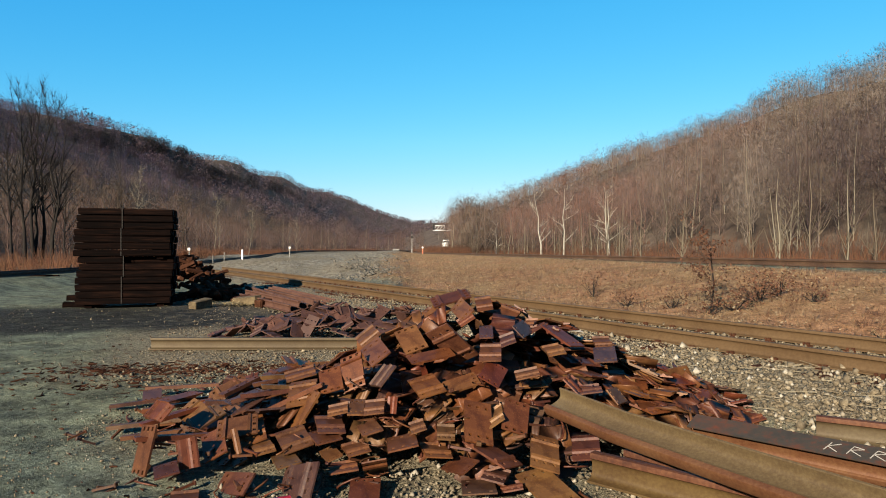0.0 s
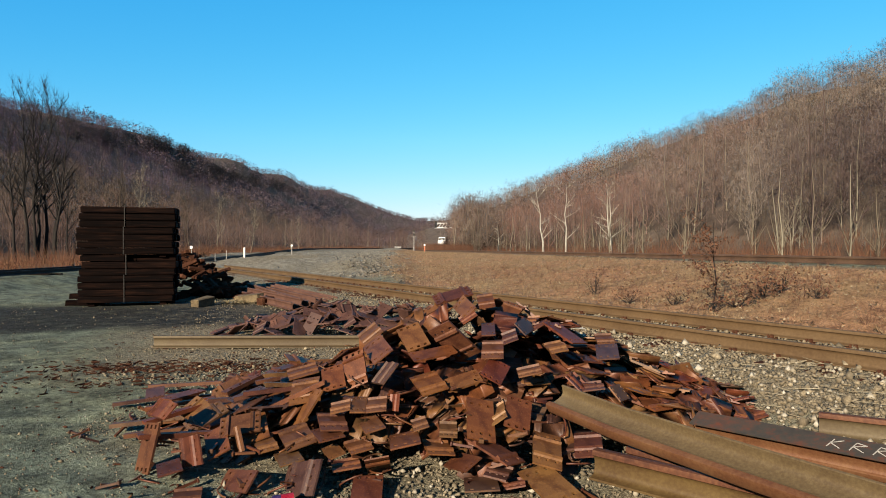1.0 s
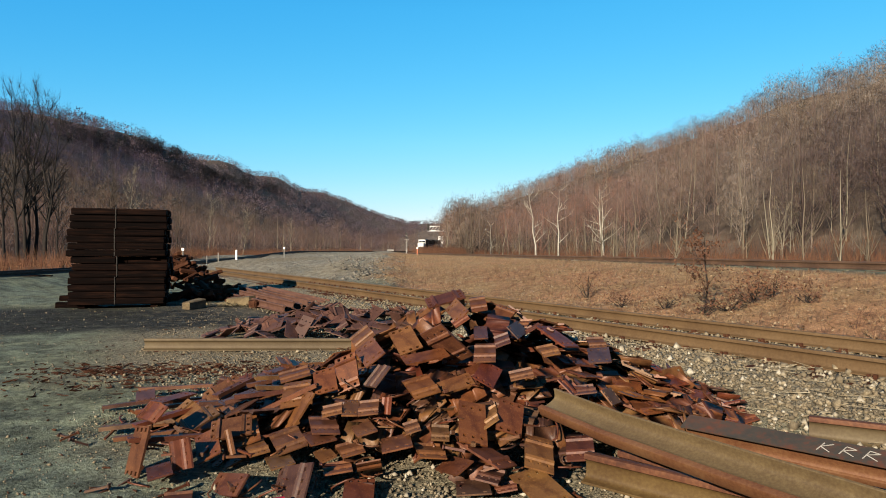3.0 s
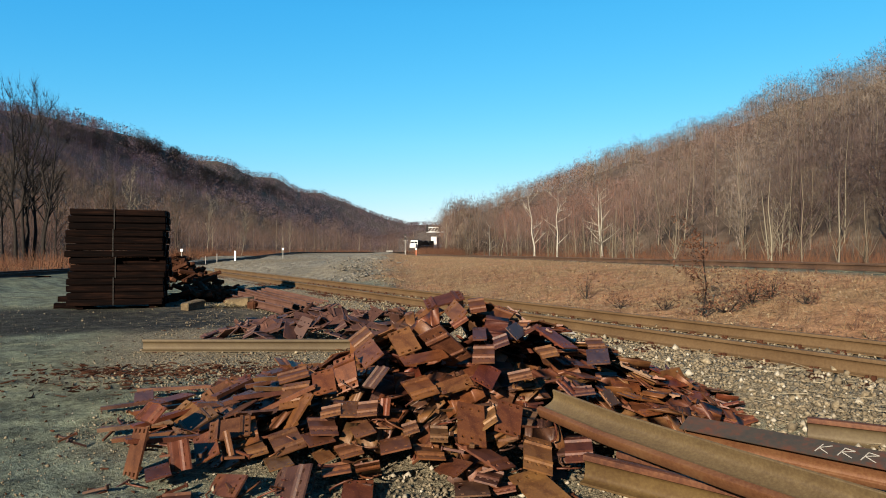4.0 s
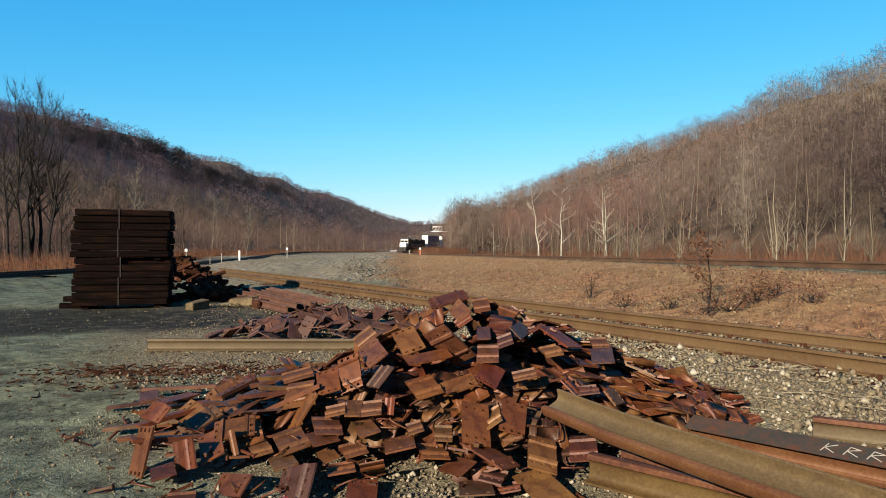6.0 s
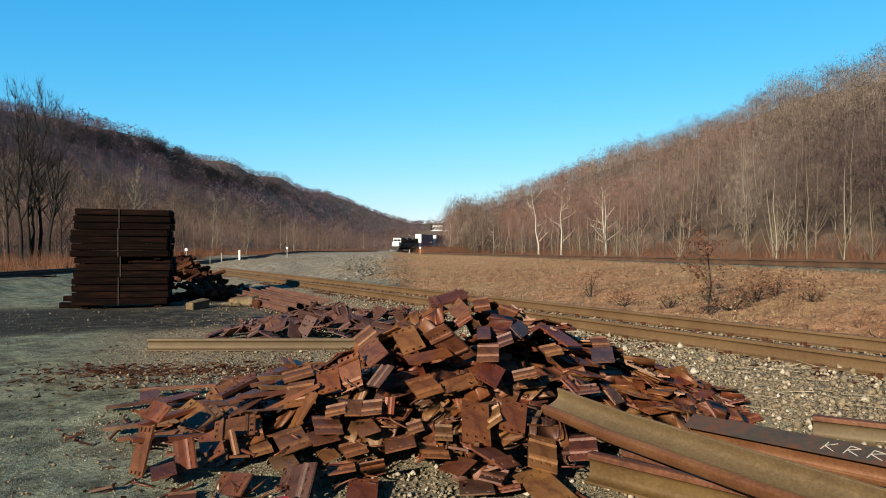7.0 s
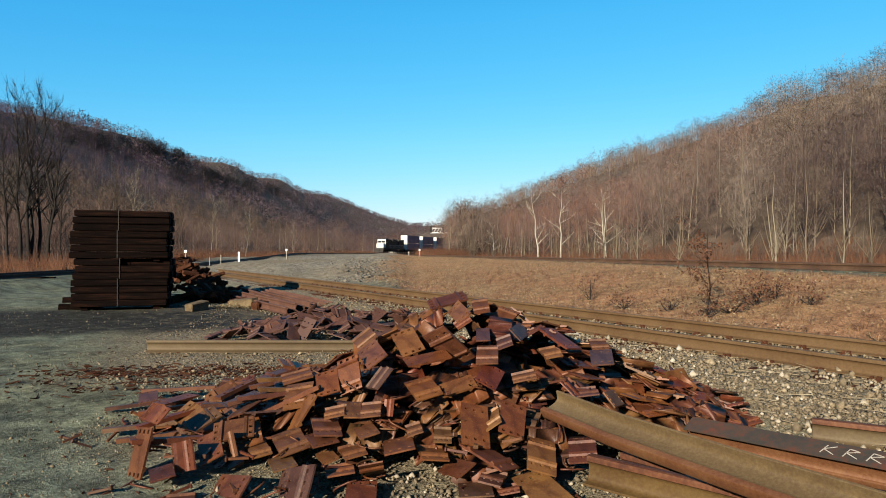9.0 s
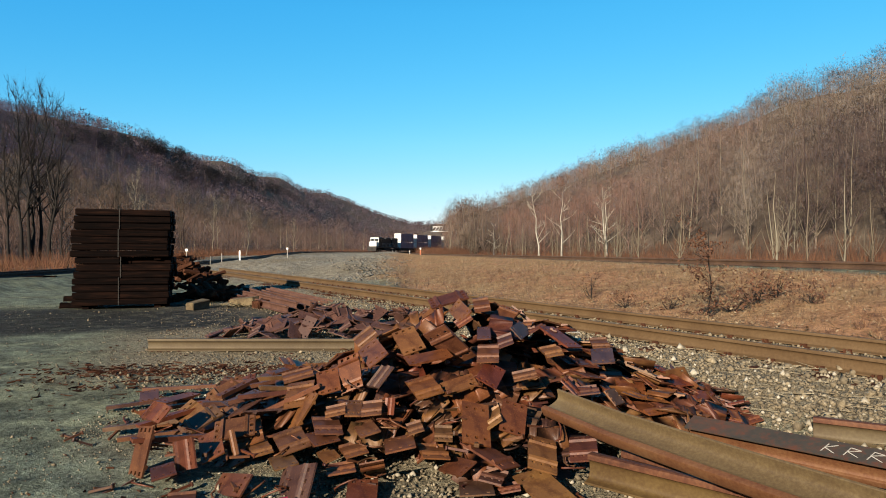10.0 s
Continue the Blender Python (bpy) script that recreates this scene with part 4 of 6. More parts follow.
# ---- loose rails ----
GREY_A, GREY_B = (1.71, 4.53, 0.32), (3.65, 2.51, 0.32)


def loose_rail(pts, mats, roll, label):
    """A loose rail; mats: one material, those of head and body, or those of head, web and foot."""
    mats = mats if isinstance(mats, tuple) else (mats, mats)
    shapes = (("head", HEAD_SHAPE), ("body", BODY_SHAPE)) if len(mats) == 2 else (("head", HEAD_SHAPE), ("web", WEB_SHAPE), ("foot", FOOT_SHAPE))
    ob = tagged(new("loose_rail"), label, "rail", "loose rails")
    for (name, shape), mat in zip(shapes, mats):
        part(name, rail_mesh(pts, roll, shape), mat, ob)
    return ob


loose_rail([(-4.52, 10.3, 0.11), (1.2, 10.15, 0.13)], RUST_TAN, 0, "pale rusted rail lying upright on the gravel")
loose_rail([(0.78, 4.63, 0.485), (1.07, 4.03, 0.465), (1.47, 3.24, 0.47), (1.66, 2.90, 0.47), (1.83, 2.6, 0.47), (2.05, 2.25, 0.47)], (RUST_HEAD, RUST_BOW), -118, "bowed tan-brown rail lying on its side over other rails")
loose_rail([GREY_A, GREY_B], (RUST_HEAD, RUST_HEAD, STEEL_GREY), 158, "dark grey rail with chalk letters on its foot")
loose_rail([(2.92, 5.2, 0.17), (5.0, 3.9, 0.17)], (RUST_RED, RUST_TAN), 0, "tan rail standing upright on the stones")
loose_rail([(0.97, 4.3, 0.16), (2.4, 2.95, 0.16)], (RUST_RED, RUST_OLIVE), 0, "red-rusted rail lying under the bowed rail")
loose_rail([(1.45, 4.55, 0.17), (3.2, 2.7, 0.17)], RUST_RED, 0, "red-rusted rail lying under the bowed rail")
loose_rail([(1.2, 4.35, 0.16), (2.6, 2.85, 0.16)], RUST_RED, 0, "red-rusted rail lying under the bowed rail")

for i in range(7):
    loose_rail([(-6.9 + 0.20 * i, 21.6 + 0.12 * i, 0.14 + 0.10 * (i % 3)), (-3.75 + 0.17 * i, 16.3 + 0.22 * i, 0.13 + 0.08 * (i % 2))], RUST_PINK, (0, 12, -8, 95, 5, -85, 100)[i], "dusty red rail in a bundle near the stacked ties")


# ---- trees ----
def bare_tree(rs, height, spread=0.32, limbs=7, twigs=60, sides=4, lean=0.0, fork=1, trunk_r=0.016, first=0.28, twig_len=0.16, fine=False, tw=0.001, plain=False, rise=(0.35, 1.1)):
    """Trunk and crown of a leafless tree, as two Piles, standing at the origin."""
    trunk, crown = Pile(), Pile()
    tips = []
    for s in range(fork):
        a0 = rs.uniform(0, 6.28)
        off = 0.0 if fork == 1 else 0.10 * height * rs.uniform(0.4, 1)
        hh = height * (1 if s == 0 else rs.uniform(0.7, 0.98))
        n = 3 if plain else 6
        pts = [np.array([lean * hh * t + off * t * math.cos(a0) + rs.uniform(-1, 1) * 0.02 * hh * (t > 0), off * t * math.sin(a0) + rs.uniform(-1, 1) * 0.02 * hh * (t > 0), hh * t]) for t in np.linspace(0, 1, n)]
        rad = [trunk_r * height * (1 - 0.93 * t) ** 1.1 * (1.25 if t == 0 else 1) for t in np.linspace(0, 1, n)]
        trunk.add(*tube_arrays(pts, rad, sides))
        for w in range(2):
            tips.append((pts[-1] - (pts[-1] - pts[-2]) * rs.random(), (pts[-1] - pts[-2]) / hh, hh * 0.3))
        for k in range(limbs):
            t = first + (0.97 - first) * (k + rs.random()) / limbs
            i = min(int(t * (n - 1)), n - 2)
            p = pts[i] + (pts[i + 1] - pts[i]) * (t * (n - 1) - i)
            a = rs.uniform(0, 6.28)
            ln = spread * height * (1.15 - 0.75 * t) * rs.uniform(0.6, 1.15)
            up = rs.uniform(*rise)
            d = np.array([math.cos(a), math.sin(a), up])
            d /= np.linalg.norm(d)
            q1 = p + d * ln * 0.5 + np.array([0, 0, 0.02 * height])
            q2 = p + d * ln + np.array([0, 0, 0.07 * height * rs.uniform(0.2, 1)])
            r0 = trunk_r * height * (1 - 0.9 * t) * 0.5
            if not plain:
                crown.add(*tube_arrays([p, q1, q2], [r0, r0 * 0.6, r0 * 0.15], 3))
            for w in range(10):
                f = rs.uniform(0.15, 1)
                tips.append((p + (q1 - p) * f * 2 if f < 0.5 else q1 + (q2 - q1) * (f - 0.5) * 2, d * 0.5 + np.array([0, 0, 0.3]), ln))
    for w in range(twigs):
        p, d, ln = rs.choice(tips)
        d = d / (np.linalg.norm(d) + 1e-6)
        e = d + np.array([rs.gauss(0, 0.75), rs.gauss(0, 0.75), rs.gauss(0.3, 0.55)])
        e /= np.linalg.norm(e) + 1e-6
        tl = twig_len * height * rs.uniform(0.5, 1.2)
        r0 = (tw if fine else 0.0013) * height * rs.uniform(0.6, 1.3)
        if fine:
            sd = np.cross(e, np.array([rs.gauss(0, 1), rs.gauss(0, 1), rs.gauss(0, 1)]))
            sd *= r0 * 1.3 / (np.linalg.norm(sd) + 1e-6)
            q = p + e * tl + np.array([0, 0, 0.02 * height])
            crown.add(np.array([p - sd, p + sd, q]), np.array([(0, 1, 2)]))
        else:
            mid = p + e * tl * 0.5 + np.array([0, 0, 0.01 * height])
            crown.add(*tube_arrays([p, mid, p + e * tl + np.array([0, 0, 0.02 * height])], [r0, r0 * 0.8, 0], 3))
    return trunk, crown


def place_tree(x, y, height, bark, label, rs, **kw):
    trunk, crown = bare_tree(rs, height, **kw)
    tree = tagged(new("tree"), label, "tree")
    tree.location = (x, y, float(land(x, y)) - 0.05)
    t = linked("trunk", trunk.mesh("trunk", bark), tree)
    linked("crown", crown.mesh("crown", bark), tree)
    return tree


def at_px(px, depth):
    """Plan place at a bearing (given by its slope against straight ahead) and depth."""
    return (px - 784) / 1175.0 * depth, depth


rs = random.Random(21)
for px, depth, top, kw in ((878, 118, 395, {}), (958, 100, 335, dict(lean=-0.10)), (998, 96, 335, dict(spread=0.36)), (1079, 88, 328, dict(fork=2, spread=0.34)), (1395, 62, 345, dict(fork=3)), (1425, 60, 390, dict(lean=-0.2)), (1222, 80, 375, {}), (1165, 84, 370, dict(lean=-0.06)), (1140, 90, 405, dict(lean=0.12)), (1335, 70, 395, {})):
    x, y = at_px(px, depth)
    base = float(land(x, y))
    h = (444 - top) / 1175 * depth + 1.55 - base
    pale = BARK_WHITE if px in (878, 958, 998, 1079) else (BARK_PALE if px in (1395, 1425, 1140) else BARK)
    place_tree(x, y, h, pale, "leafless tree with pale white bark at the wood's edge" if pale is BARK_WHITE else "leafless grey tree at the wood's edge", rs, limbs=9 if pale is BARK_WHITE else 11, twigs=150 if pale is BARK_WHITE else 420, trunk_r=0.017 if pale is BARK_WHITE else 0.012, first=0.18, twig_len=0.075, spread=0.34, fine=True, tw=0.0009, rise=(0.15, 0.8) if pale is BARK_WHITE else (0.5, 1.6), **{k: v for k, v in kw.items() if k != 'spread'})

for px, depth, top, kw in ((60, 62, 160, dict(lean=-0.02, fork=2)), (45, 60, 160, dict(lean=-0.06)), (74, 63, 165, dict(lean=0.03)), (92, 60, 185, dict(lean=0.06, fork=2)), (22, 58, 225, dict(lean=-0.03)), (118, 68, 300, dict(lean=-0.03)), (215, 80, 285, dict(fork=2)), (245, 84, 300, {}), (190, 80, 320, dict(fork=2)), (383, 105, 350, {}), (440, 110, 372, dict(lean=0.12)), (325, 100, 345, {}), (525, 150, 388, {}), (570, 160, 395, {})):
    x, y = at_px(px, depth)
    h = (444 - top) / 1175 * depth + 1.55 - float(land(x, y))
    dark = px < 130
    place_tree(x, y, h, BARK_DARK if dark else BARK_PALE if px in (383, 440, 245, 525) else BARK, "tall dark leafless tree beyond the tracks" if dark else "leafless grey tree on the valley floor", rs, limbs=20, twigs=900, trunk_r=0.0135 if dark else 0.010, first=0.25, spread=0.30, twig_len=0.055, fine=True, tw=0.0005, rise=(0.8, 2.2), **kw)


def tube_normals(pts, v, sides):
    """Normals that point away from the tube's middle line."""
    mid = np.repeat(np.asarray(pts, float), sides, axis=0)[:len(v)]
    n = v - mid
    return n / (np.linalg.norm(n, axis=1, keepdims=True) + 1e-9)


def crown_tree(rs, limbs=8, twigs=300, tw=0.0013, twig_len=0.08, base=0.25, wide=0.30, trunk_r=0.008, sides=3, clumps=9, clump=0.42, haze=0.24):
    """A leafless tree of height 1 with a rounded crown of fine twigs set in loose clumps at the limbs' ends:
    vertices, normals, triangles, and how many vertices belong to the stem and to stem and limbs."""
    pile, normals = Pile(), []

    def tube(pts, radii, k):
        v, f = tube_arrays(pts, radii, k)
        pile.add(v, f)
        normals.append(tube_normals(pts, v, k))
    lean = np.array([rs.gauss(0, 0.03), rs.gauss(0, 0.03), 0])
    n = 4 if limbs else 3
    pts = [np.array([rs.gauss(0, 0.012), rs.gauss(0, 0.012), 0.0]) * (t > 0) + lean * t + np.array([0, 0, 0.9 * t]) for t in np.linspace(0, 1, n)]
    tube(pts, [trunk_r * (1 - 0.85 * t) for t in np.linspace(0, 1, n)], sides)
    stem = pile.n
    cz, hz = (base + 1) / 2, (1 - base) / 2
    ends = []
    for k in range(clumps):
        a, u = 2.4 * k + rs.uniform(-0.5, 0.5), (k + 0.5) / clumps
        z = base + (0.93 - base) * u
        r = wide * math.sqrt(max(1 - ((z - cz) / hz) ** 2, 0.08)) * rs.uniform(0.45, 0.85)
        ends.append(np.array([r * math.cos(a), r * math.sin(a), z]))
        if k < limbs:
            start = lean * z + np.array([0, 0, max(0.12, z - 0.22 - 0.6 * r)])
            mid = start * 0.5 + ends[-1] * 0.5 + np.array([0, 0, -0.02])
            tube([start, mid, ends[-1]], [trunk_r * 0.5, trunk_r * 0.32, trunk_r * 0.1], 3)
    wood = pile.n
    size = wide * clump
    for w in range(twigs):
        e = rs.choice(ends)
        d = np.array([rs.gauss(0, 1), rs.gauss(0, 1), rs.gauss(0.15, 0.8)])
        p = e + d * size * 0.5
        if p[2] < 0.03:
            p[2] = 0.03
        g = (p - np.array([0, 0, p[2] - 0.25])) * 1.9 + d * 0.12 + np.array([rs.gauss(0, haze), rs.gauss(0, haze), rs.gauss(0.3, haze)])
        g /= np.linalg.norm(g) + 1e-6
        # a clump is shaded as a whole, round its middle
        out = d * 0.6 + (p - np.array([0, 0, cz])) * 1.2 / wide
        out /= np.linalg.norm(out) + 1e-6
        sd = np.cross(g, out + np.array([rs.gauss(0, 0.3), rs.gauss(0, 0.3), rs.gauss(0, 0.3)]))
        sd *= tw * rs.uniform(0.5, 1.4) / (np.linalg.norm(sd) + 1e-6)
        if np.dot(np.cross(sd, g), out) < 0:
            sd = -sd
        pile.add(np.array([p - sd, p + sd, p + g * twig_len * rs.uniform(0.5, 1.3)]), np.array([(0, 1, 2)]))
        normals.append(np.repeat(out[None], 3, axis=0))
    v, f = pile.arrays()
    return v, np.concatenate(normals), f, stem, wood


def scatter_wood(name, label, material, count, pick, heights, seed, stems=0.25, **kw):
    """One joined wood of many bare trees; pick gives the plan place of a tree."""
    r = random.Random(seed)
    temps = [crown_tree(r, **kw) for k in range(8)]
    pile, tints, solids, normals = Pile(), [], [], []
    for i in range(count):
        x, y = pick(r)
        h = r.uniform(*heights) * (1 + 0.5 * float(hash_noise(np.float64(x), np.float64(y), 26, 51)))
        patch = 0.5 + 1.2 * float(hash_noise(np.float64(x), np.float64(y), 30, 52))
        tone = 0.62 * patch + 0.36 * r.random()
        if x > 0.46 * y + 14 * r.random():       # darker, taller oaks
            tone += 0.3
            h *= 1.16
        a = r.uniform(0, 6.28)
        v, nv, f, stem, wood = temps[r.randrange(8)]
        w = h * r.uniform(0.8, 1.25)
        ca, sa = math.cos(a), math.sin(a)
        q = np.stack([(v[:, 0] * ca - v[:, 1] * sa) * w + x, (v[:, 0] * sa + v[:, 1] * ca) * w + y, v[:, 2] * h + float(land(x, y)) - 0.2], 1)
        pile.add(q, f)
        normals.append(np.stack([nv[:, 0] * ca - nv[:, 1] * sa, nv[:, 0] * sa + nv[:, 1] * ca, nv[:, 2]], 1))
        tint = np.full(len(v), 0.86 * min(max(tone, 0), 1), dtype=np.float32)
        if r.random() < stems:
            tint[:stem] = 1.0
        tints.append(tint)
        solids.append((np.arange(len(v)) < wood).astype(np.float32))
    me = pile.mesh(name, material)
    me.polygons.foreach_set("use_smooth", np.ones(len(me.polygons), dtype=bool))
    at = me.attributes.new("tint", 'FLOAT', 'POINT')
    at.data.foreach_set("value", np.concatenate(tints))
    at = me.attributes.new("solid", 'FLOAT', 'POINT')
    at.data.foreach_set("value", np.concatenate(solids))
    at = me.attributes.new("custom_normal", 'FLOAT_VECTOR', 'POINT')
    at.data.foreach_set("vector", np.concatenate(normals).astype(np.float32).ravel())
    return tagged(new(name, me), label, "woods", kind="stuff")


def pick_right(r):
    while True:
        y = 25 + 1100 * r.random() ** 1.8
        s = (32 if y < 130 else 17) + (235 * r.random() ** 1.1 if r.random() < 0.65 else 40 * r.random())
        x = s / 0.9855 - MAIN_K * y + MAIN_X
        if 0.012 < x / y < 0.9:
            return x, y


def pick_left(r):
    while True:
        x, y = -95 - 330 * r.random(), 100 + 2000 * r.random() ** 1.5
        if x / y > -0.85:
            return x, y


def pick_valley(r):
    while True:
        y = 60 + 420 * r.random() ** 1.3
        x = -0.75 * y + 0.72 * y * r.random()
        if x < curve_x(y) - 14 and x > -130 and (y > 105 or x > -0.33 * y):
            return x, y


def pick_end(r):
    return -160 + 420 * r.random(), 330 + 700 * r.random()


def pick_right_near(r):
    while True:
        x, y = pick_right(r)
        if y < 270:
            return x, y


def pick_right_far(r):
    while True:
        x, y = pick_right(r)
        if r.random() < 0.4:
            y = 120 + 560 * r.random()
            x = (150 + 110 * r.random()) / 0.9855 - MAIN_K * y + MAIN_X
        if y > 230 or main_off(x, y) > 150:
            return x, y


def pick_corner(r):
    y = 150 + 55 * r.random()
    return (810 + 40 * r.random() - 784) / 1175 * y, y


scatter_wood("wooded_hillside", "sunlit grey-brown leafless woods covering the hillside", WOODS_R, 540, pick_right_near, (8, 14), 31, limbs=8, clumps=18, twigs=1350, tw=0.0036, trunk_r=0.0075, twig_len=0.055, base=0.24, wide=0.33, clump=0.30, haze=0.8)
scatter_wood("upper_hillside_woods", "grey-brown leafless woods along the top of the hillside", WOODS_R, 1450, pick_right_far, (9, 15.5), 36, limbs=0, clumps=12, twigs=260, tw=0.014, trunk_r=0.007, twig_len=0.075, haze=0.7, base=0.05, wide=0.36)
scatter_wood("corner_trees", "leafless trees where the hillside meets the line", WOODS_R, 60, pick_corner, (12, 18), 37, haze=0.6, limbs=8, clumps=14, twigs=900, tw=0.0060, trunk_r=0.007, twig_len=0.050, base=0.05, wide=0.34, clump=0.32)
scatter_wood("hillside_saplings", "red-brown saplings and brush under the hillside woods", WOODS_R, 300, pick_right_near, (2.5, 5), 39, limbs=4, clumps=7, twigs=150, tw=0.0035, trunk_r=0.008, twig_len=0.13, base=0.1, wide=0.34)


def pick_edge_trees(r):
    y = 36 + 130 * r.random() ** 1.2
    s = 11 + 20 * r.random()
    return s / 0.9855 - MAIN_K * y + MAIN_X, y


scatter_wood("edge_trees", "pale-stemmed young trees in a row behind the track", WOODS_P, 70, pick_edge_trees, (4, 8.5), 41, limbs=6, clumps=11, twigs=330, tw=0.0017, trunk_r=0.011, sides=4, twig_len=0.06, base=0.3, wide=0.22)


def pick_ridge_near(r):
    while True:
        x, y = pick_left(r)
        if y < 720:
            return x, y


def pick_ridge_far(r):
    if r.random() < 0.2:
        return -90 + 340 * r.random(), 1250 + 1050 * r.random()
    y = 650 + 1750 * r.random() ** 1.2
    return -60 - 370 * r.random(), y


def pick_ridge_upper(r):
    while True:
        x, y = pick_ridge_near(r)
        if x < -205 + 25 * r.gauss(0, 1):
            return x, y


def pick_ridge_lower(r):
    while True:
        x, y = pick_ridge_near(r)
        if x > -215 + 25 * r.gauss(0, 1):
            return x, y


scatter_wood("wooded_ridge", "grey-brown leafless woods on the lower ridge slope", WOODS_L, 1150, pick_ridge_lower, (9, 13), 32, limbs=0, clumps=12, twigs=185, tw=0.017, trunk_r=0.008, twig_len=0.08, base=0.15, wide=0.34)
# upper and far ridge trees carry distance haze in their twig colour
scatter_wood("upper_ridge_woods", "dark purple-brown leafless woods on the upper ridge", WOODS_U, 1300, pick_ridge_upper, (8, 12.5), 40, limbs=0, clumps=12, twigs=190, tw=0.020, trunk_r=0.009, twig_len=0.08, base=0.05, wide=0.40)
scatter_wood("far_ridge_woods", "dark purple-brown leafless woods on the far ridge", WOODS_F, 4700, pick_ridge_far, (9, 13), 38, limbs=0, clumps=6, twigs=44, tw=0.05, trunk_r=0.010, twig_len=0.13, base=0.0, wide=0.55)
scatter_wood("valley_woods", "grey leafless trees along the valley floor", WOODS_V, 350, pick_valley, (8, 14), 33, limbs=8, clumps=12, twigs=600, tw=0.0060, trunk_r=0.008, twig_len=0.055, base=0.24, wide=0.30)
scatter_wood("valley_head_woods", "grey-brown leafless woods where the valley closes", WOODS_V, 500, pick_end, (9, 13), 34, limbs=0, clumps=6, twigs=110, tw=0.014, base=0.05, wide=0.36)


# near-black trees stand in two bands along the ridge slope
def pick_dark_bands(r):
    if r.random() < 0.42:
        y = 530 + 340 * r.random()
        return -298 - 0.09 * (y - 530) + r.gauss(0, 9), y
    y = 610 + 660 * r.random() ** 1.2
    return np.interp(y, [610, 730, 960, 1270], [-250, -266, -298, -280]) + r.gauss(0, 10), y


scatter_wood("dark_tree_stand", "dark evergreen stands in the hollows of the ridge", DARK_STAND, 560, pick_dark_bands, (12, 17), 35, stems=0.0, limbs=0, clumps=8, twigs=110, tw=0.012, base=0.05, twig_len=0.10, wide=0.26)


# ---- brush and grass ----
def tufts(name, label, category, material, count, pick, hgt, blades, seed, thin=0.012, splay=0.5):
    r = np.random.RandomState(seed)
    pile = Pile()
    xs, ys = pick(r, count)
    count = len(xs)
    zs = land(xs, ys)
    n = count * blades
    bx = np.repeat(xs, blades) + r.normal(0, 0.5, n) * hgt[0] * 0.8
    by = np.repeat(ys, blades) + r.normal(0, 0.5, n) * hgt[0] * 0.8
    bz = np.repeat(zs, blades) - 0.02
    h = r.uniform(hgt[0], hgt[1], n) * np.repeat(r.uniform(0.45, 1.1, count), blades)
    dx, dy = r.normal(0, splay, n) * h, r.normal(0, splay, n) * h
    a = r.uniform(0, 6.28, n)
    w = thin * h / hgt[1]
    v = np.empty((n, 4, 3))
    for k in range(3):
        v[:, k] = np.stack([bx + w * np.cos(a + k * 2.09), by + w * np.sin(a + k * 2.09), bz], 1)
    v[:, 3] = np.stack([bx + dx, by + dy, bz + h], 1)
    o = np.arange(n)[:, None] * 4
    f = np.concatenate([o + np.array([0, 1, 3]), o + np.array([1, 2, 3]), o + np.array([2, 0, 3])])
    pile.add(v.reshape(-1, 3), f)
    me = pile.mesh(name, material)
    at = me.attributes.new("tint", 'FLOAT', 'POINT')
    at.data.foreach_set("value", np.repeat(r.rand(count), blades * 4).astype(np.float32))
    return tagged(new(name, me), label, category, kind="stuff")


def pick_field(r, n):
    xs, ys = [], []
    while len(xs) < n:
        y = r.uniform(6, 75) if r.rand() < 0.75 else r.uniform(75, 140)
        x = r.uniform(-6, 40)
        if siding_off(x, y) > 2.3 and main_off(x, y) < -1.9 and x > -0.072 * y + r.normal(0, 0.8) and x / y < 0.95:
            xs.append(x)
            ys.append(y)
    return np.array(xs), np.array(ys)


def pick_edge(r, n):
    y = 20 + 230 * r.rand(n) ** 1.4
    s = r.uniform(14, 36, n)
    return s / 0.9855 - MAIN_K * y + MAIN_X, y


def pick_understory(r, n):
    y = 22 + 420 * r.rand(n) ** 1.5
    s = 24 + 150 * r.rand(n) ** 1.3
    x = s / 0.9855 - MAIN_K * y + MAIN_X
    ok = (x / y > 0.012) & (x / y < 0.85)
    return x[ok], y[ok]


def pick_left_edge(r, n):
    y = 24 + 230 * r.rand(n) ** 1.3
    return curve_x(y) - r.uniform(5, 22, n), y


def pick_screen(r, n):
    y = r.uniform(115, 190, n)
    px = r.uniform(752, 830, n)
    return (px - 784) / 1175 * y, y


tufts("junction_brush", "red-brown brush beside the junction", "brush", BRUSH_RED, 1600, pick_screen, (0.9, 2.6), 12, 44, 0.035, 0.5)
tufts("dry_grass", "short dry straw-coloured grass on the bank", "grass", DRY_GRASS, 9000, pick_field, (0.04, 0.15), 6, 41)
def pick_weeds(r, n):
    x, y = pick_field(r, n)
    near = (y < 40) & (siding_off(x, y) < 9)
    return x[near], y[near]


tufts("dead_weeds", "brown dead weed stalks along the foot of the bank", "weeds", DEAD_LEAF, 2200, pick_weeds, (0.08, 0.34), 7, 46, 0.007, 0.55)
tufts("edge_brush", "red-brown leafless brush below the woods", "brush", BRUSH_RED, 2600, pick_edge, (0.6, 2.2), 10, 42, 0.03, 0.3)
tufts("hillside_understory", "grey-brown saplings and brush under the hillside trees", "brush", WOODS_V, 4500, pick_understory, (0.8, 3.2), 9, 45, 0.035, 0.32)
tufts("far_side_brush", "red-brown leafless brush beyond the curving track", "brush", BRUSH_RED, 2600, pick_left_edge, (0.6, 2.0), 10, 43, 0.03, 0.3)


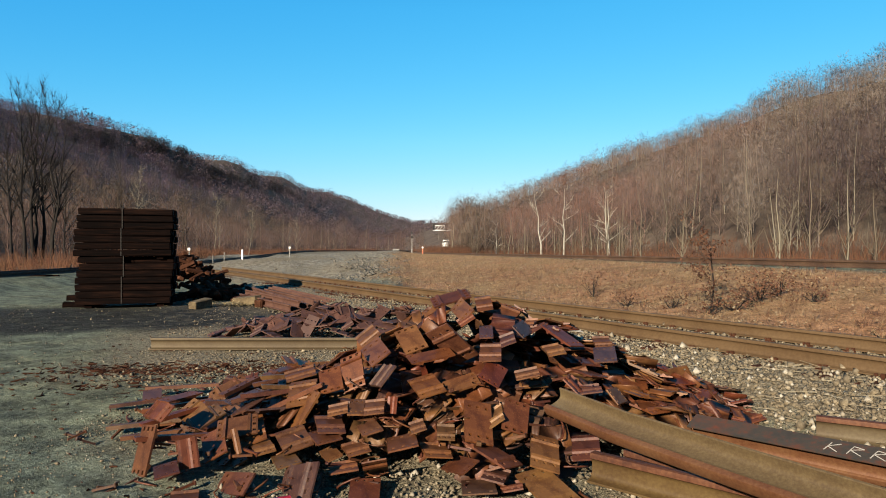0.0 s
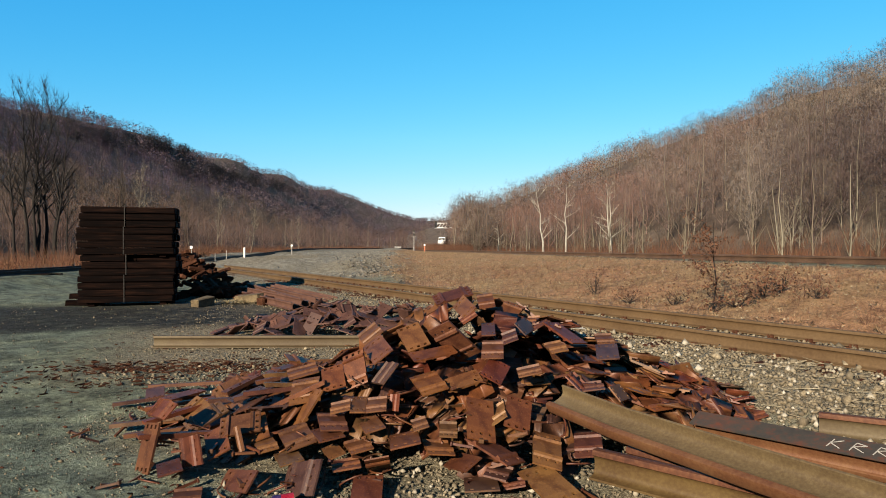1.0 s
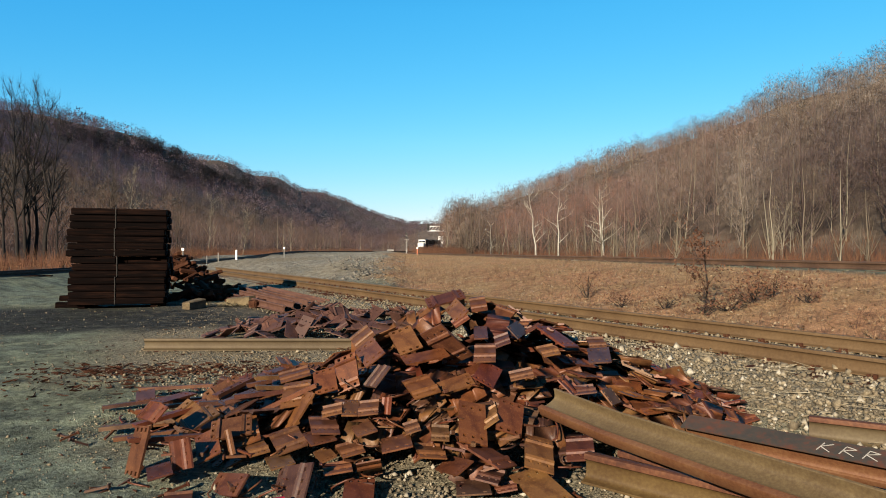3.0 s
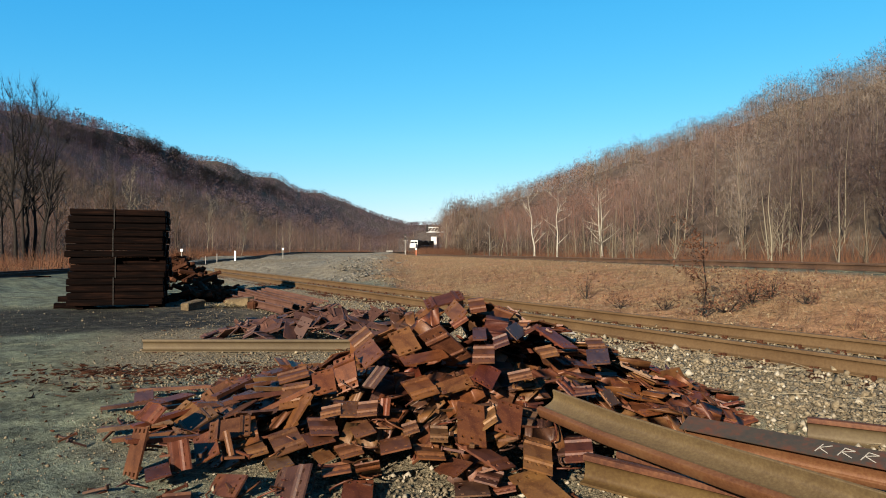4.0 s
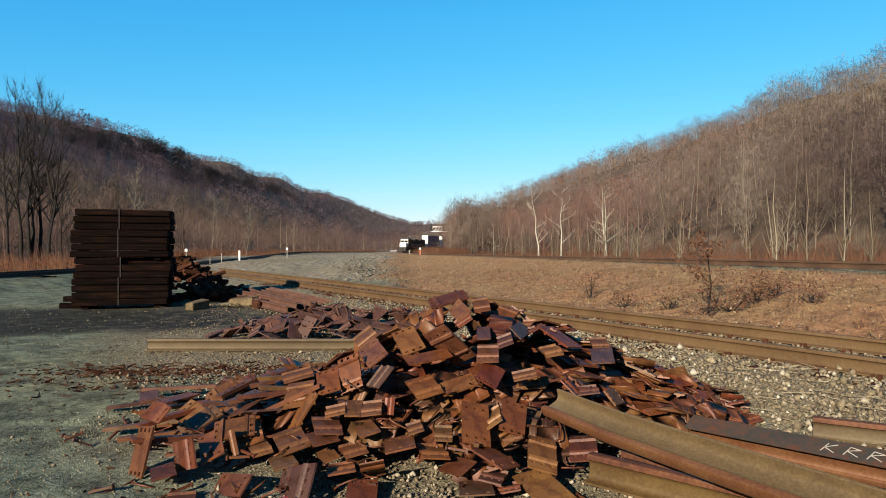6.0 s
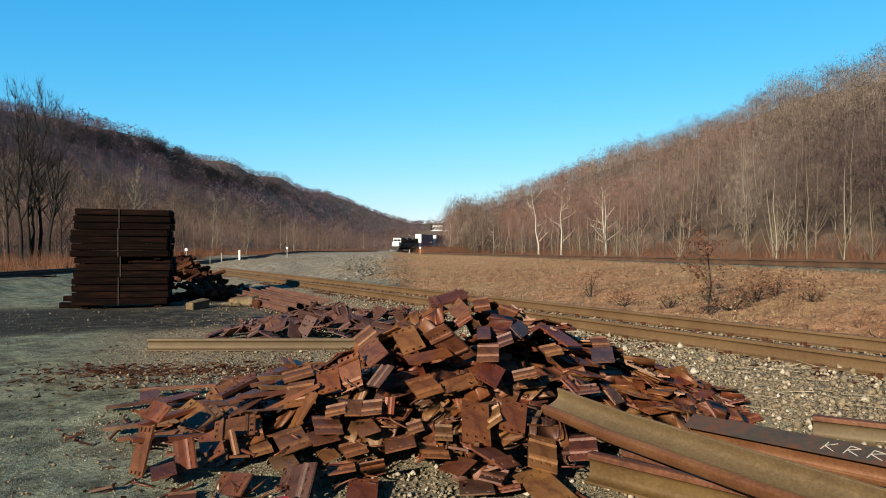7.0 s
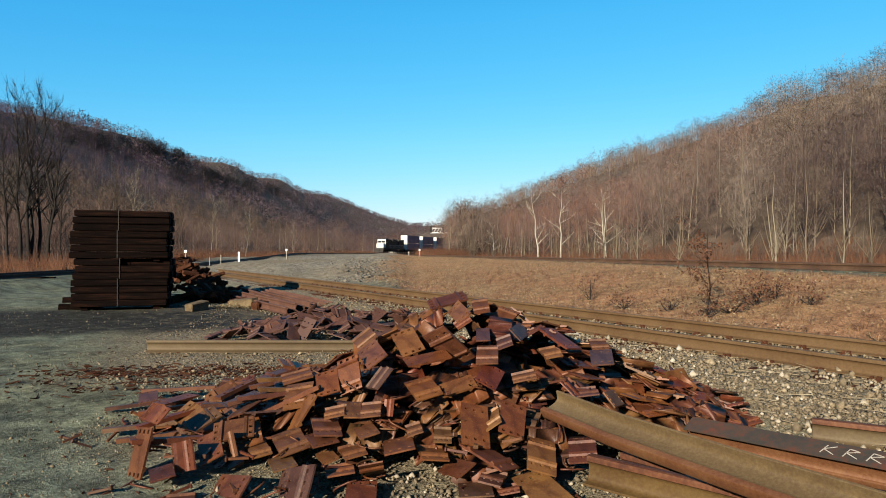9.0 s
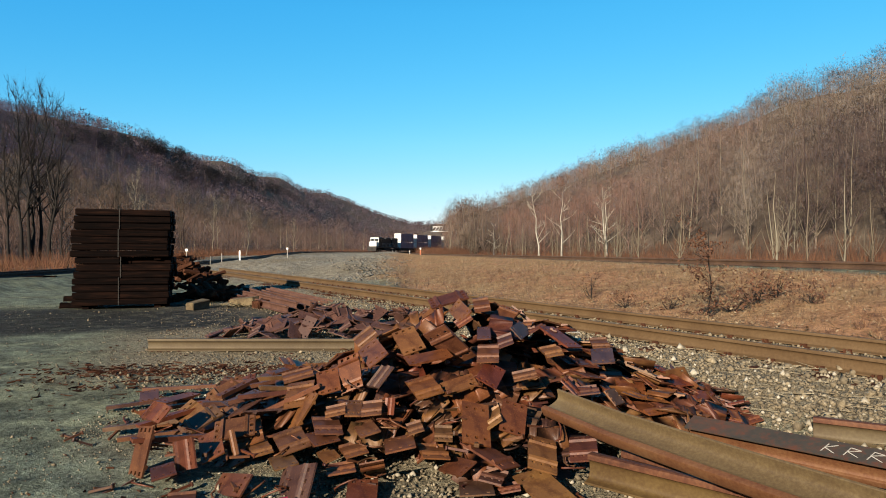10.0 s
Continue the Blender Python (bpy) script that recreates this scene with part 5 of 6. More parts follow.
# ---- ballast stones ----
def make_stones():
    """Broken stone, each a bevelled lump, in one joined mesh."""
    r = np.random.RandomState(51)
    bv = np.array([(1, 0, 0), (-1, 0, 0), (0, 1, 0), (0, -1, 0), (0, 0, 1), (0, 0, -1)], float)
    bf = np.array([(0, 2, 4), (2, 1, 4), (1, 3, 4), (3, 0, 4), (2, 0, 5), (1, 2, 5), (3, 1, 5), (0, 3, 5)])
    n = 380000
    y = 2.4 + 17 * r.rand(n) ** 1.5
    x = r.uniform(-0.8, 0.95, n) * y
    s1 = siding_off(x, y)
    heap = np.maximum(1 - ((x - 0.1) / 3.5) ** 2 - ((y - 5.6) / 2.5) ** 2, 1 - ((x - 2.6) / 2.4) ** 2 - ((y - 3.6) / 1.8) ** 2)
    w = np.where((s1 > -3.4) & (s1 < 1.7), 0.85, np.where(heap > -0.12, 0.6, np.where((s1 < 0) & (x > -4.6 - 0.2 * (y - 10)) & (y > 7), 0.4, 0.06)))
    w = np.where((x < -1.2 - 0.25 * (y - 4)) & (y < 7.5), w * 0.3, w)
    w = np.where((x > -3.2) & (x < -0.4) & (y > 5.6) & (y < 10), 0.9, w)
    keep = (s1 < 2.3) & (r.rand(n) < w * 0.5)
    x, y, s1 = x[keep][:30000], y[keep][:30000], s1[keep][:30000]
    n = len(x)
    size = r.uniform(0.008, 0.023, n) * np.where(s1 > -3.4, 1.6, 1.0) * np.where(r.rand(n) < 0.04, 1.9, 1)
    size = size * np.where((x < -1.0) & (y < 7.5), 0.6, 1.0)
    v = bv[None] * r.uniform(0.6, 1.2, (n, 6, 1)) * (r.uniform(0.6, 1.2, (n, 1, 3)) * size[:, None, None]) * np.array([1.15, 1.0, 0.75])
    a, b = r.uniform(0, 6.28, n), r.uniform(-1.2, 1.2, n)
    ca, sa, cb, sb = np.cos(a)[:, None], np.sin(a)[:, None], np.cos(b)[:, None], np.sin(b)[:, None]
    vx, vz = v[..., 0] * cb - v[..., 2] * sb, v[..., 0] * sb + v[..., 2] * cb
    vx, vy = vx * ca - v[..., 1] * sa, vx * sa + v[..., 1] * ca
    z = land(x, y) + size * 0.35
    v = np.stack([vx + x[:, None], vy + y[:, None], vz + z[:, None]], 2)
    f = (bf[None] + (np.arange(n) * 6)[:, None, None]).reshape(-1, 3)
    tagged(new("ballast_stones", big_mesh("ballast_stones", v.reshape(-1, 3), f, STONE)), "pale crushed ballast stones strewn over the yard", "gravel", kind="stuff")


make_stones()


def make_chunks():
    """Larger pale limestone lumps and bleached stalks strewn beside the siding."""
    r = np.random.RandomState(57)
    bv = np.array([(1, 0, 0), (-1, 0, 0), (0, 1, 0), (0, -1, 0), (0, 0, 1), (0, 0, -1)], float)
    bf = np.array([(0, 2, 4), (2, 1, 4), (1, 3, 4), (3, 0, 4), (2, 0, 5), (1, 2, 5), (3, 1, 5), (0, 3, 5)])
    lumps, stalks = Pile(), Pile()
    for i in range(3300):
        y = 4.0 + 9 * r.rand() ** 1.2
        s1 = r.uniform(-4.2, -0.9)
        x = s1 / 0.8736 - SID_K * y + SID_X
        if i % 3 == 0:
            x, y = r.uniform(-1.6, 3.0), r.uniform(3.8, 9.8)
        if i > 1500:
            x, y = r.normal(-1.65, 0.6), r.normal(7.1, 0.85)
        size = r.uniform(0.009, 0.021) * (1.7 if r.rand() < 0.06 else 1) * (0.62 if i > 1500 else 1.6)
        v = bv * r.uniform(0.6, 1.25, (6, 1)) * r.uniform(0.6, 1.2, 3) * size
        a = r.uniform(0, 6.28)
        q = np.stack([v[:, 0] * math.cos(a) - v[:, 1] * math.sin(a) + x, v[:, 0] * math.sin(a) + v[:, 1] * math.cos(a) + y, v[:, 2] + float(land(x, y)) + size * 0.5], 1)
        lumps.add(q, bf)
    for i in range(520):
        y = 4.2 + 9 * r.rand()
        s1 = r.uniform(-3.6, -0.8)
        x = s1 / 0.8736 - SID_K * y + SID_X
        l, a, w = r.uniform(0.05, 0.30) * (1 if i % 9 else 1.8), r.normal(2.6, 0.7), r.uniform(0.003, 0.008)
        d, n = np.array([math.cos(a) * l, math.sin(a) * l, r.normal(0, 0.015)]), np.array([-math.sin(a) * w, math.cos(a) * w, 0])
        p = np.array([x, y, float(land(x, y)) + 0.035])
        t = np.array([0, 0, w])
        stalks.add(np.array([p - n, p + n, p + t, p + d - n * 0.4, p + d + n * 0.4, p + d + t * 0.5]), np.array([(0, 1, 4), (0, 4, 3), (1, 2, 5), (1, 5, 4), (2, 0, 3), (2, 3, 5)]))
    tagged(new("limestone_lumps", lumps.mesh("limestone_lumps", PALE_STONE)), "whitish limestone lumps among the ballast", "gravel", kind="stuff")
    tagged(new("bleached_stalks", stalks.mesh("bleached_stalks", STALK)), "bleached dry stalks lying on the ballast", "dry stalks", kind="stuff")


make_chunks()


def make_litter():
    """Dark bark splinters and rust flakes swept into a streak on the yard."""
    r = random.Random(52)
    pile = Pile()
    for i in range(620):
        t = r.random()
        x, y = -4.9 + 2.7 * t + r.gauss(0, 0.3), 8.45 + 0.3 * t + r.gauss(0, 0.3) - (0.9 if r.random() < 0.2 else 0)
        l, a, e = r.uniform(0.03, 0.16), r.uniform(0, 6.28), r.uniform(-0.1, 0.35)
        z = float(land(x, y)) + 0.008
        p = np.array([x, y, z])
        d = np.array([math.cos(a), math.sin(a), e * 0.5]) * l
        w = r.uniform(0.004, 0.012)
        pile.add(*tube_arrays([p - d * 0.5, p, p + d * 0.5 + np.array([0, 0, 0.01])], [w, w * 1.1, w * 0.4], 4))
    for i in range(420):      # flakes strewn thinly over the yard
        x, y = r.uniform(-5.5, -1.6), 4.2 + 9.5 * r.random()
        l, a, w = r.uniform(0.015, 0.06), r.uniform(0, 6.28), r.uniform(0.004, 0.011)
        p = np.array([x, y, float(land(x, y)) + 0.006])
        d = np.array([math.cos(a), math.sin(a), r.uniform(-0.05, 0.2)]) * l
        pile.add(*tube_arrays([p - d * 0.5, p, p + d * 0.5], [w, w * 1.1, w * 0.4], 4))
    tagged(new("bark_splinters", pile.mesh("bark_splinters", TIE_OLD)), "dark bark splinters and flakes lying on gravel", "debris", kind="stuff")


make_litter()


# ---- the train ----
def path_at(s):
    """Place of the train's line, s metres behind the nose's last place (negative: ahead)."""
    n = max(2, int(abs(s)) + 1)
    x, y, ds = -21.4, 205.0, s / n
    for i in range(n):
        a = radians(15 + 0.09 * min((i + 0.5) * ds, 62))
        x += math.sin(a) * ds
        y += math.cos(a) * ds
    return x, y


def train_pose(s0, length, z):
    """Pose of a vehicle whose front is at s0: its origin at the middle, front along -y."""
    x0, y0 = path_at(s0)
    x1, y1 = path_at(s0 + length)
    ang = math.degrees(math.atan2(x0 - x1, y1 - y0))
    return pose((x0 + x1) / 2, (y0 + y1) / 2, z, 0, 0, ang)


RAIL_Z = 1.62
SPEED = 7.0
ROLLING = []


def wheel_truck(parent, y, axles):
    t = part("truck", boxes((-1.15, -1.0, y - 1.6, y + 1.6, 0.45, 0.85), (1.0, 1.15, y - 1.6, y + 1.6, 0.45, 0.85), (-1.1, 1.1, y - 0.3, y + 0.3, 0.5, 0.9), bevel=0.04), DARK_STEEL, parent)
    for k in range(axles):
        yy = y + (k - (axles - 1) / 2) * (1.6 if axles == 3 else 1.75)
        for sx in (-0.76, 0.76):
            bm = bmesh.new()
            cyl(bm, 0.5, 0.14, pose(sx, yy, 0.5, 0, 90, 0), 20)
            cyl(bm, 0.12, 0.3, pose(sx, yy, 0.5, 0, 90, 0), 10)
            part("wheel", bm, DARK_STEEL, t)


def make_locomotive():
    L = 21.5
    ob = tagged(new("locomotive"), "black diesel freight locomotive with a white front", "locomotive")
    h = L / 2
    part("frame", boxes((-1.5, 1.5, -h + 0.6, h - 0.6, 1.15, 1.55), bevel=0.05), LOCO_BLACK, ob)
    part("nose", boxes((-1.25, 1.25, -h + 1.0, -h + 2.8, 1.55, 3.15), bevel=0.18), TRAIN_WHITE, ob, "white painted short nose")
    cab = part("cab", boxes((-1.55, 1.55, -h + 2.6, -h + 5.2, 1.55, 4.55), bevel=0.16), LOCO_BLACK, ob, "black cab")
    part("cab_front", boxes((-1.4, 1.4, -h + 2.575, -h + 2.63, 1.7, 4.4), bevel=0.02), TRAIN_WHITE, cab, "white painted cab front")
    for sx in (-1.25, 0.1):
        part("windscreen", boxes((sx, sx + 1.15, -h + 2.54, -h + 2.62, 3.3, 3.95), bevel=0.02), GLASS_DARK, cab)
    for sx in (-1.575, 1.54):
        part("side_window", boxes((sx, sx + 0.035, -h + 3.2, -h + 4.6, 3.2, 3.9)), GLASS_DARK, cab)
    part("headlight", boxes((-0.3, 0.3, -h + 2.53, -h + 2.6, 4.1, 4.35), bevel=0.02), LAMP_GLOW, cab)
    hood = part("hood", boxes((-0.95, 0.95, -h + 5.2, h - 4.0, 1.55, 4.25), (-1.3, 1.3, h - 6.5, h - 1.0, 1.55, 4.35), (-1.05, 1.05, -h + 5.2, -h + 8.5, 3.1, 4.4), bevel=0.08), LOCO_BLACK, ob)
    part("radiator", boxes((-1.5, 1.5, h - 5.6, h - 1.6, 3.5, 4.5), bevel=0.1), LOCO_BLACK, hood)
    part("dynamic_brake", boxes((-1.2, 1.2, -1.0, 2.5, 3.7, 4.5), bevel=0.08), LOCO_BLACK, hood)
    for k in range(9):
        yy = -h + 6 + k * 1.05
        for sx in (-0.975, 0.945):
            part("hood_door", boxes((sx, sx + 0.03, yy, yy + 0.9, 1.8, 3.4), bevel=0.01), LOCO_BLACK, hood)
    part("fuel_tank", boxes((-1.35, 1.35, -3.0, 3.2, 0.4, 1.15), bevel=0.2), DARK_STEEL, ob)
    part("pilot", boxes((-1.45, 1.45, -h + 0.35, -h + 0.6, 0.2, 1.3), bevel=0.04), DARK_STEEL, ob, "dark front plate above the rails")
    part("coupler", boxes((-0.15, 0.15, -h, -h + 0.5, 0.75, 1.05), bevel=0.03), DARK_STEEL, ob)
    bm = bmesh.new()
    for sx in (-1.45, 1.45):
        for k in range(12):
            cyl(bm, 0.025, 1.0, pose(sx, -h + 5.6 + k * 1.25, 2.05), 6)
        cyl(bm, 0.025, 14, pose(sx, -h + 12.5, 2.55, 90), 6)
    part("handrail", bm, ALU, ob)
    bm = bmesh.new()
    for k in range(3):
        cyl(bm, 0.05, 0.6, pose(-0.15 + 0.15 * k, -h + 4.2, 4.75, 90), 8, 0.1)
    cyl(bm, 0.04, 0.25, pose(0, -h + 4.2, 4.63), 6)
    part("horn", bm, DARK_STEEL, ob)
    wheel_truck(ob, -h + 4.2, 3)
    wheel_truck(ob, h - 4.2, 3)
    return ob, L


def make_container(L, material, end):
    """A corrugated box with corner posts, its bottom at the origin; the front end's sunlight is put into its pale
    paint.
    """
    ob = tagged(new("shipping_container"), "dull purple-brown shipping container with a white front end", "container", "containers on the train")
    h = L / 2
    bm = boxes((-1.17, 1.17, -h + 0.05, h, 0.1, 2.84))
    for k in range(int(L / 0.45)):
        y = -h + 0.3 + k * 0.45
        box(bm, -1.21, 1.21, y, y + 0.2, 0.18, 2.75)
    part("body", bm, material, ob)
    part("front_end", boxes((-1.19, 1.19, -h, -h + 0.05, 0.06, 2.88), bevel=0.01), end, ob, "white front end panel")
    for sx in (-1.18, 1.18):
        for sy in (-h + 0.1, h - 0.1):
            part("corner_post", boxes((sx - 0.05, sx + 0.05, sy - 0.08, sy + 0.08, 0, 2.9)), material, ob)
    return ob


def make_well_car(L):
    ob = tagged(new("well_car"), "dark low well wagon under stacked containers", "freight wagon", "wagons of the train")
    h = L / 2
    part("well", boxes((-1.45, -1.3, -h + 1.0, h - 1.0, 0.4, 1.2), (1.3, 1.45, -h + 1.0, h - 1.0, 0.4, 1.2), (-1.4, 1.4, -h + 1.5, h - 1.5, 0.3, 0.42), bevel=0.02), DARK_STEEL, ob)
    part("end_deck", boxes((-1.4, 1.4, -h + 0.1, -h + 1.6, 0.95, 1.2), (-1.4, 1.4, h - 1.6, h - 0.1, 0.95, 1.2), bevel=0.03), DARK_STEEL, ob)
    wheel_truck(ob, -h + 1.2, 2)
    wheel_truck(ob, h - 1.2, 2)
    return ob


def make_train():
    loco, L = make_locomotive()
    ROLLING.append((loco, 0.0, L, RAIL_Z))
    s = L + 0.7
    for k, cl in enumerate((12.6, 11.6, 11.6, 11.6, 11.6, 11.6)):
        car_l = cl + 3.3
        ROLLING.append((make_well_car(car_l), s, car_l, RAIL_Z))
        for z in (0.45, 3.36):
            ROLLING.append((make_container(cl, BOX_SIDE, TRAIN_WHITE), s + 1.65, cl, RAIL_Z + z))
        s += car_l + 0.15


make_train()


# ---- signals, signs and small things by the line ----
def make_signal_gantry():
    x, y = at_px(779, 226)
    g = tagged(new("signal_gantry"), "white lattice signal arm with black signal heads reaching over the line", "railway signal")
    g.location = (x, y, 0)
    z0 = 9.3
    bm = bmesh.new()
    for yy in (-0.6, 0.6):
        for zz in (z0 - 0.75, z0 + 0.75):
            box(bm, -2.4, 6.2, yy - 0.09, yy + 0.09, zz - 0.12, zz + 0.12)
        for k in range(8):
            xa = -2.3 + k * 1.05
            cyl(bm, 0.10, 1.85, Matrix.Translation((xa + 0.5, yy, z0)) @ pose(0, 0, 0, 0, 35, 0), 6)
    part("arm", bm, TRAIN_WHITE, g)
    part("walkway", boxes((-2.5, 6.2, -0.7, 0.7, z0 - 0.98, z0 - 0.88)), ALU, g)
    part("mast", boxes((5.9, 6.5, -0.3, 0.3, 0.3, z0 + 0.9), bevel=0.03), ALU, g)
    for sx in (-2.2, 2.1):
        head = part("signal_head", boxes((sx - 0.35, sx + 0.35, -0.95, -0.75, z0 - 0.8, z0 + 1.5), bevel=0.06), DARK_STEEL, g, "black signal head with three lenses")
        bm = bmesh.new()
        for k in range(3):
            cyl(bm, 0.12, 0.3, pose(sx, -1.05, z0 - 0.4 + k * 0.75, 90), 12)
        part("hood", bm, DARK_STEEL, head)


def make_low_signal(px, depth, z_top):
    x, y = at_px(px, depth)
    z = float(land(x, y))
    g = tagged(new("mast_signal"), "small mast signal with black heads beside the line", "railway signal")
    g.location = (x, y, z)
    bm = bmesh.new()
    cyl(bm, 0.09, z_top - z, pose(0, 0, (z_top - z) / 2), 10)
    part("mast", bm, ALU_DULL, g)
    for dz in (0.4, 1.9):
        bm = bmesh.new()
        cyl(bm, 0.5, 0.12, pose(0, -0.15, z_top - z - dz, 90), 20)
        box(bm, -0.25, 0.25, -0.1, 0.15, z_top - z - dz - 0.4, z_top - z - dz + 0.4)
        part("signal_head", bm, DARK_STEEL, g)
    part("ladder", boxes((-0.3, -0.25, 0.25, 0.3, 0.2, z_top - z - 0.5), (0.25, 0.3, 0.25, 0.3, 0.2, z_top - z - 0.5), (-0.9, 0.9, 0.1, 0.5, z_top - z - 2.8, z_top - z - 2.7)), ALU_DULL, g)


def make_post(px, depth, top, width, label, material, cap=None):
    x, y = at_px(px, depth)
    z = float(land(x, y))
    zt = (444 - top) / 1175 * depth + 1.55
    g = tagged(new("marker_post"), label, "post")
    g.location = (x, y, z)
    part("post", boxes((-width / 2, width / 2, -width / 2, width / 2, -0.2, zt - z), bevel=0.01), material, g)
    if cap:
        part("plate", boxes((-cap / 2, cap / 2, -width / 2 - 0.03, -width / 2 - 0.005, zt - z - cap, zt - z), bevel=0.008), WHITE_PAINT, g, "white sign plate")
    return g


make_signal_gantry()
make_low_signal(729, 268, 9.0)
make_post(335, 52, 439, 0.05, "thin post with a small white plate", ALU_DULL, 0.2)
make_post(429, 62, 442, 0.14, "thick white marker post", WHITE_PAINT)
make_post(397, 60, 447, 0.06, "thin pale post beside the track", ALU_DULL)
make_post(377, 60, 452, 0.05, "thin pale post beside the track", ALU_DULL)
make_post(513, 75, 437, 0.08, "grey post with a small pale plate", ALU_DULL, 0.2)
make_post(748, 95, 437, 0.16, "orange and white marker post", ORANGE, 0.22)
make_post(729, 100, 441, 0.14, "pale grey marker post", ALU_DULL)


def make_cabinet():
    x, y = at_px(701, 248)
    g = tagged(new("relay_cabinet"), "pale grey trackside relay cabinet", "cabinet")
    g.location = (x, y, float(land(x, y)))
    part("body", boxes((-1.2, 1.2, -0.6, 0.6, 0.1, 1.75), bevel=0.03), ALU_DULL, g)
    part("roof", boxes((-1.3, 1.3, -0.7, 0.7, 1.75, 1.85), bevel=0.02), ALU_DULL, g)
    part("door", boxes((-1.1, -0.05, -0.63, -0.6, 0.2, 1.65), bevel=0.01), ALU_DULL, g)
    part("door", boxes((0.05, 1.1, -0.63, -0.6, 0.2, 1.65), bevel=0.01), ALU_DULL, g)


make_cabinet()


# ---- old ties tipped behind the stack ----
def make_tie_debris():
    r = random.Random(61)
    meshes = [block_mesh("old_tie", l, 0.15, 0.11, TIE_OLD, 0.015, 0.012) for l in (0.25, 0.4, 0.55, 0.9)]
    for i in range(140):
        x, y = r.gauss(-8.75, 0.7), r.gauss(23.2, 0.8)
        hh = 1.45 * max(0, 1 - math.hypot((x + 9.1) / 2.2, (y - 23.2) / 2.2))
        ob = linked("old_tie", r.choice(meshes), None, pose(x, y, float(land(x, y)) + hh * r.uniform(0.55, 1.0), r.gauss(0, 14), r.gauss(0, 16), r.uniform(0, 360)))
        tagged(ob, "broken weathered railway tie in a tipped pile", "railway tie", "old ties in the tipped pile")
    for i in range(70):
        x, y = r.gauss(-7.2, 0.5), r.gauss(21.0, 0.7)
        ob = linked("old_tie", r.choice(meshes), None, pose(x, y, float(land(x, y)) + 0.4 * r.random() * max(0, 1 - abs(x + 7.4) / 1.4), r.gauss(0, 12), r.gauss(0, 14), r.uniform(0, 360)))
        tagged(ob, "broken weathered railway tie in a tipped pile", "railway tie", "old ties in the tipped pile")
    for x, y, l, a, mt in ((-6.50, 17.8, 0.70, 72, 1), (-5.6, 19.0, 0.95, -30, 1), (-5.9, 19.6, 0.5, 20, 0), (-4.95, 18.3, 0.4, 60, 0)):
        me = block_mesh("tie_offcut", l, 0.26, 0.24, SPLIT_WOOD if mt else TIE_OLD, 0.02, 0.02)
        tagged(linked("tie_offcut", me, None, pose(x, y, float(land(x, y)) - 0.01, 3, -6, a)), "pale split tie offcut on the gravel" if mt else "dark tie offcut on the gravel", "wood offcut")
    # splinters of pale wood shed by the sawn ties
    pile = Pile()
    for i in range(420):
        x, y = r.gauss(-5.95, 0.42), r.gauss(18.6, 0.32)
        l, a, w = r.uniform(0.08, 0.3), r.uniform(0, 3.14), r.uniform(0.006, 0.014)
        z = float(land(x, y)) + 0.02 + 0.12 * max(0, 1 - math.hypot(x + 5.95, y - 18.5) / 0.6) * r.random()
        d, n = np.array([math.cos(a) * l, math.sin(a) * l, r.gauss(0, 0.04)]), np.array([-math.sin(a) * w, math.cos(a) * w, 0])
        p = np.array([x, y, z])
        pile.add(np.array([p - n, p + n, p + d + n * 0.3, p + d - n * 0.3]), np.array([(0, 1, 2), (0, 2, 3)]))
    tagged(new("wood_splinters", pile.mesh("wood_splinters", PALE_WOOD)), "pale straw-coloured wood splinters on the gravel", "splinters", kind="stuff")


make_tie_debris()


def stroke(bm, a, b, w):
    """One chalk stroke between two points of the letter plane."""
    a, b = Vector((*a, 0)), Vector((*b, 0))
    d = (b - a).normalized()
    n = Vector((-d.y, d.x, 0)) * w
    q = [bm.verts.new(p) for p in (a - n, b - n * 0.8, b + n * 0.8, a + n)]
    t = [bm.verts.new(v.co + Vector((0, 0, 0.0012))) for v in q]
    bm.faces.new(t)
    for k in range(4):
        bm.faces.new((q[k], q[(k + 1) % 4], t[(k + 1) % 4], t[k]))


K_STROKES = (((0, 0), (0.25, 1)), ((0.75, 1), (0.12, 0.5)), ((0.12, 0.5), (0.7, 0)))
R_STROKES = (((0, 0), (0.22, 1)), ((0.22, 1), (0.78, 0.85)), ((0.78, 0.85), (0.12, 0.5)), ((0.12, 0.5), (0.75, 0)))


def make_letters():
    """K R R in chalk on the flat foot of the grey rail."""
    a, b = Vector(GREY_A), Vector(GREY_B)
    d = (b - a).normalized()
    side = d.cross(Vector((0, 0, 1))).normalized()
    c, s = math.cos(radians(158)), math.sin(radians(158))
    v_axis, u_axis = side * -s + Vector((0, 0, 1)) * c, side * c + Vector((0, 0, 1)) * s
    out = -v_axis
    up = u_axis if u_axis.z > 0 else -u_axis
    right = up.cross(out)
    m0 = Matrix((right, up, out)).transposed().to_4x4()
    for k, strokes in enumerate((K_STROKES, R_STROKES, R_STROKES)):
        at = a + d * (LETTER_S + 0.118 * k) + out * 0.0905 - up * 0.042
        bm = bmesh.new()
        for p, q in strokes:
            stroke(bm, (p[0] * 0.098, p[1] * 0.080), (q[0] * 0.098, q[1] * 0.080), 0.0032)
        ob = part("chalk_letter", bm, CHALK)
        ob.matrix_basis = Matrix.Translation(at) @ m0
        tagged(ob, "white chalk letter drawn on the grey rail", "chalk letter", "chalk letters on the rail")


LETTER_S = 0.82
make_letters()


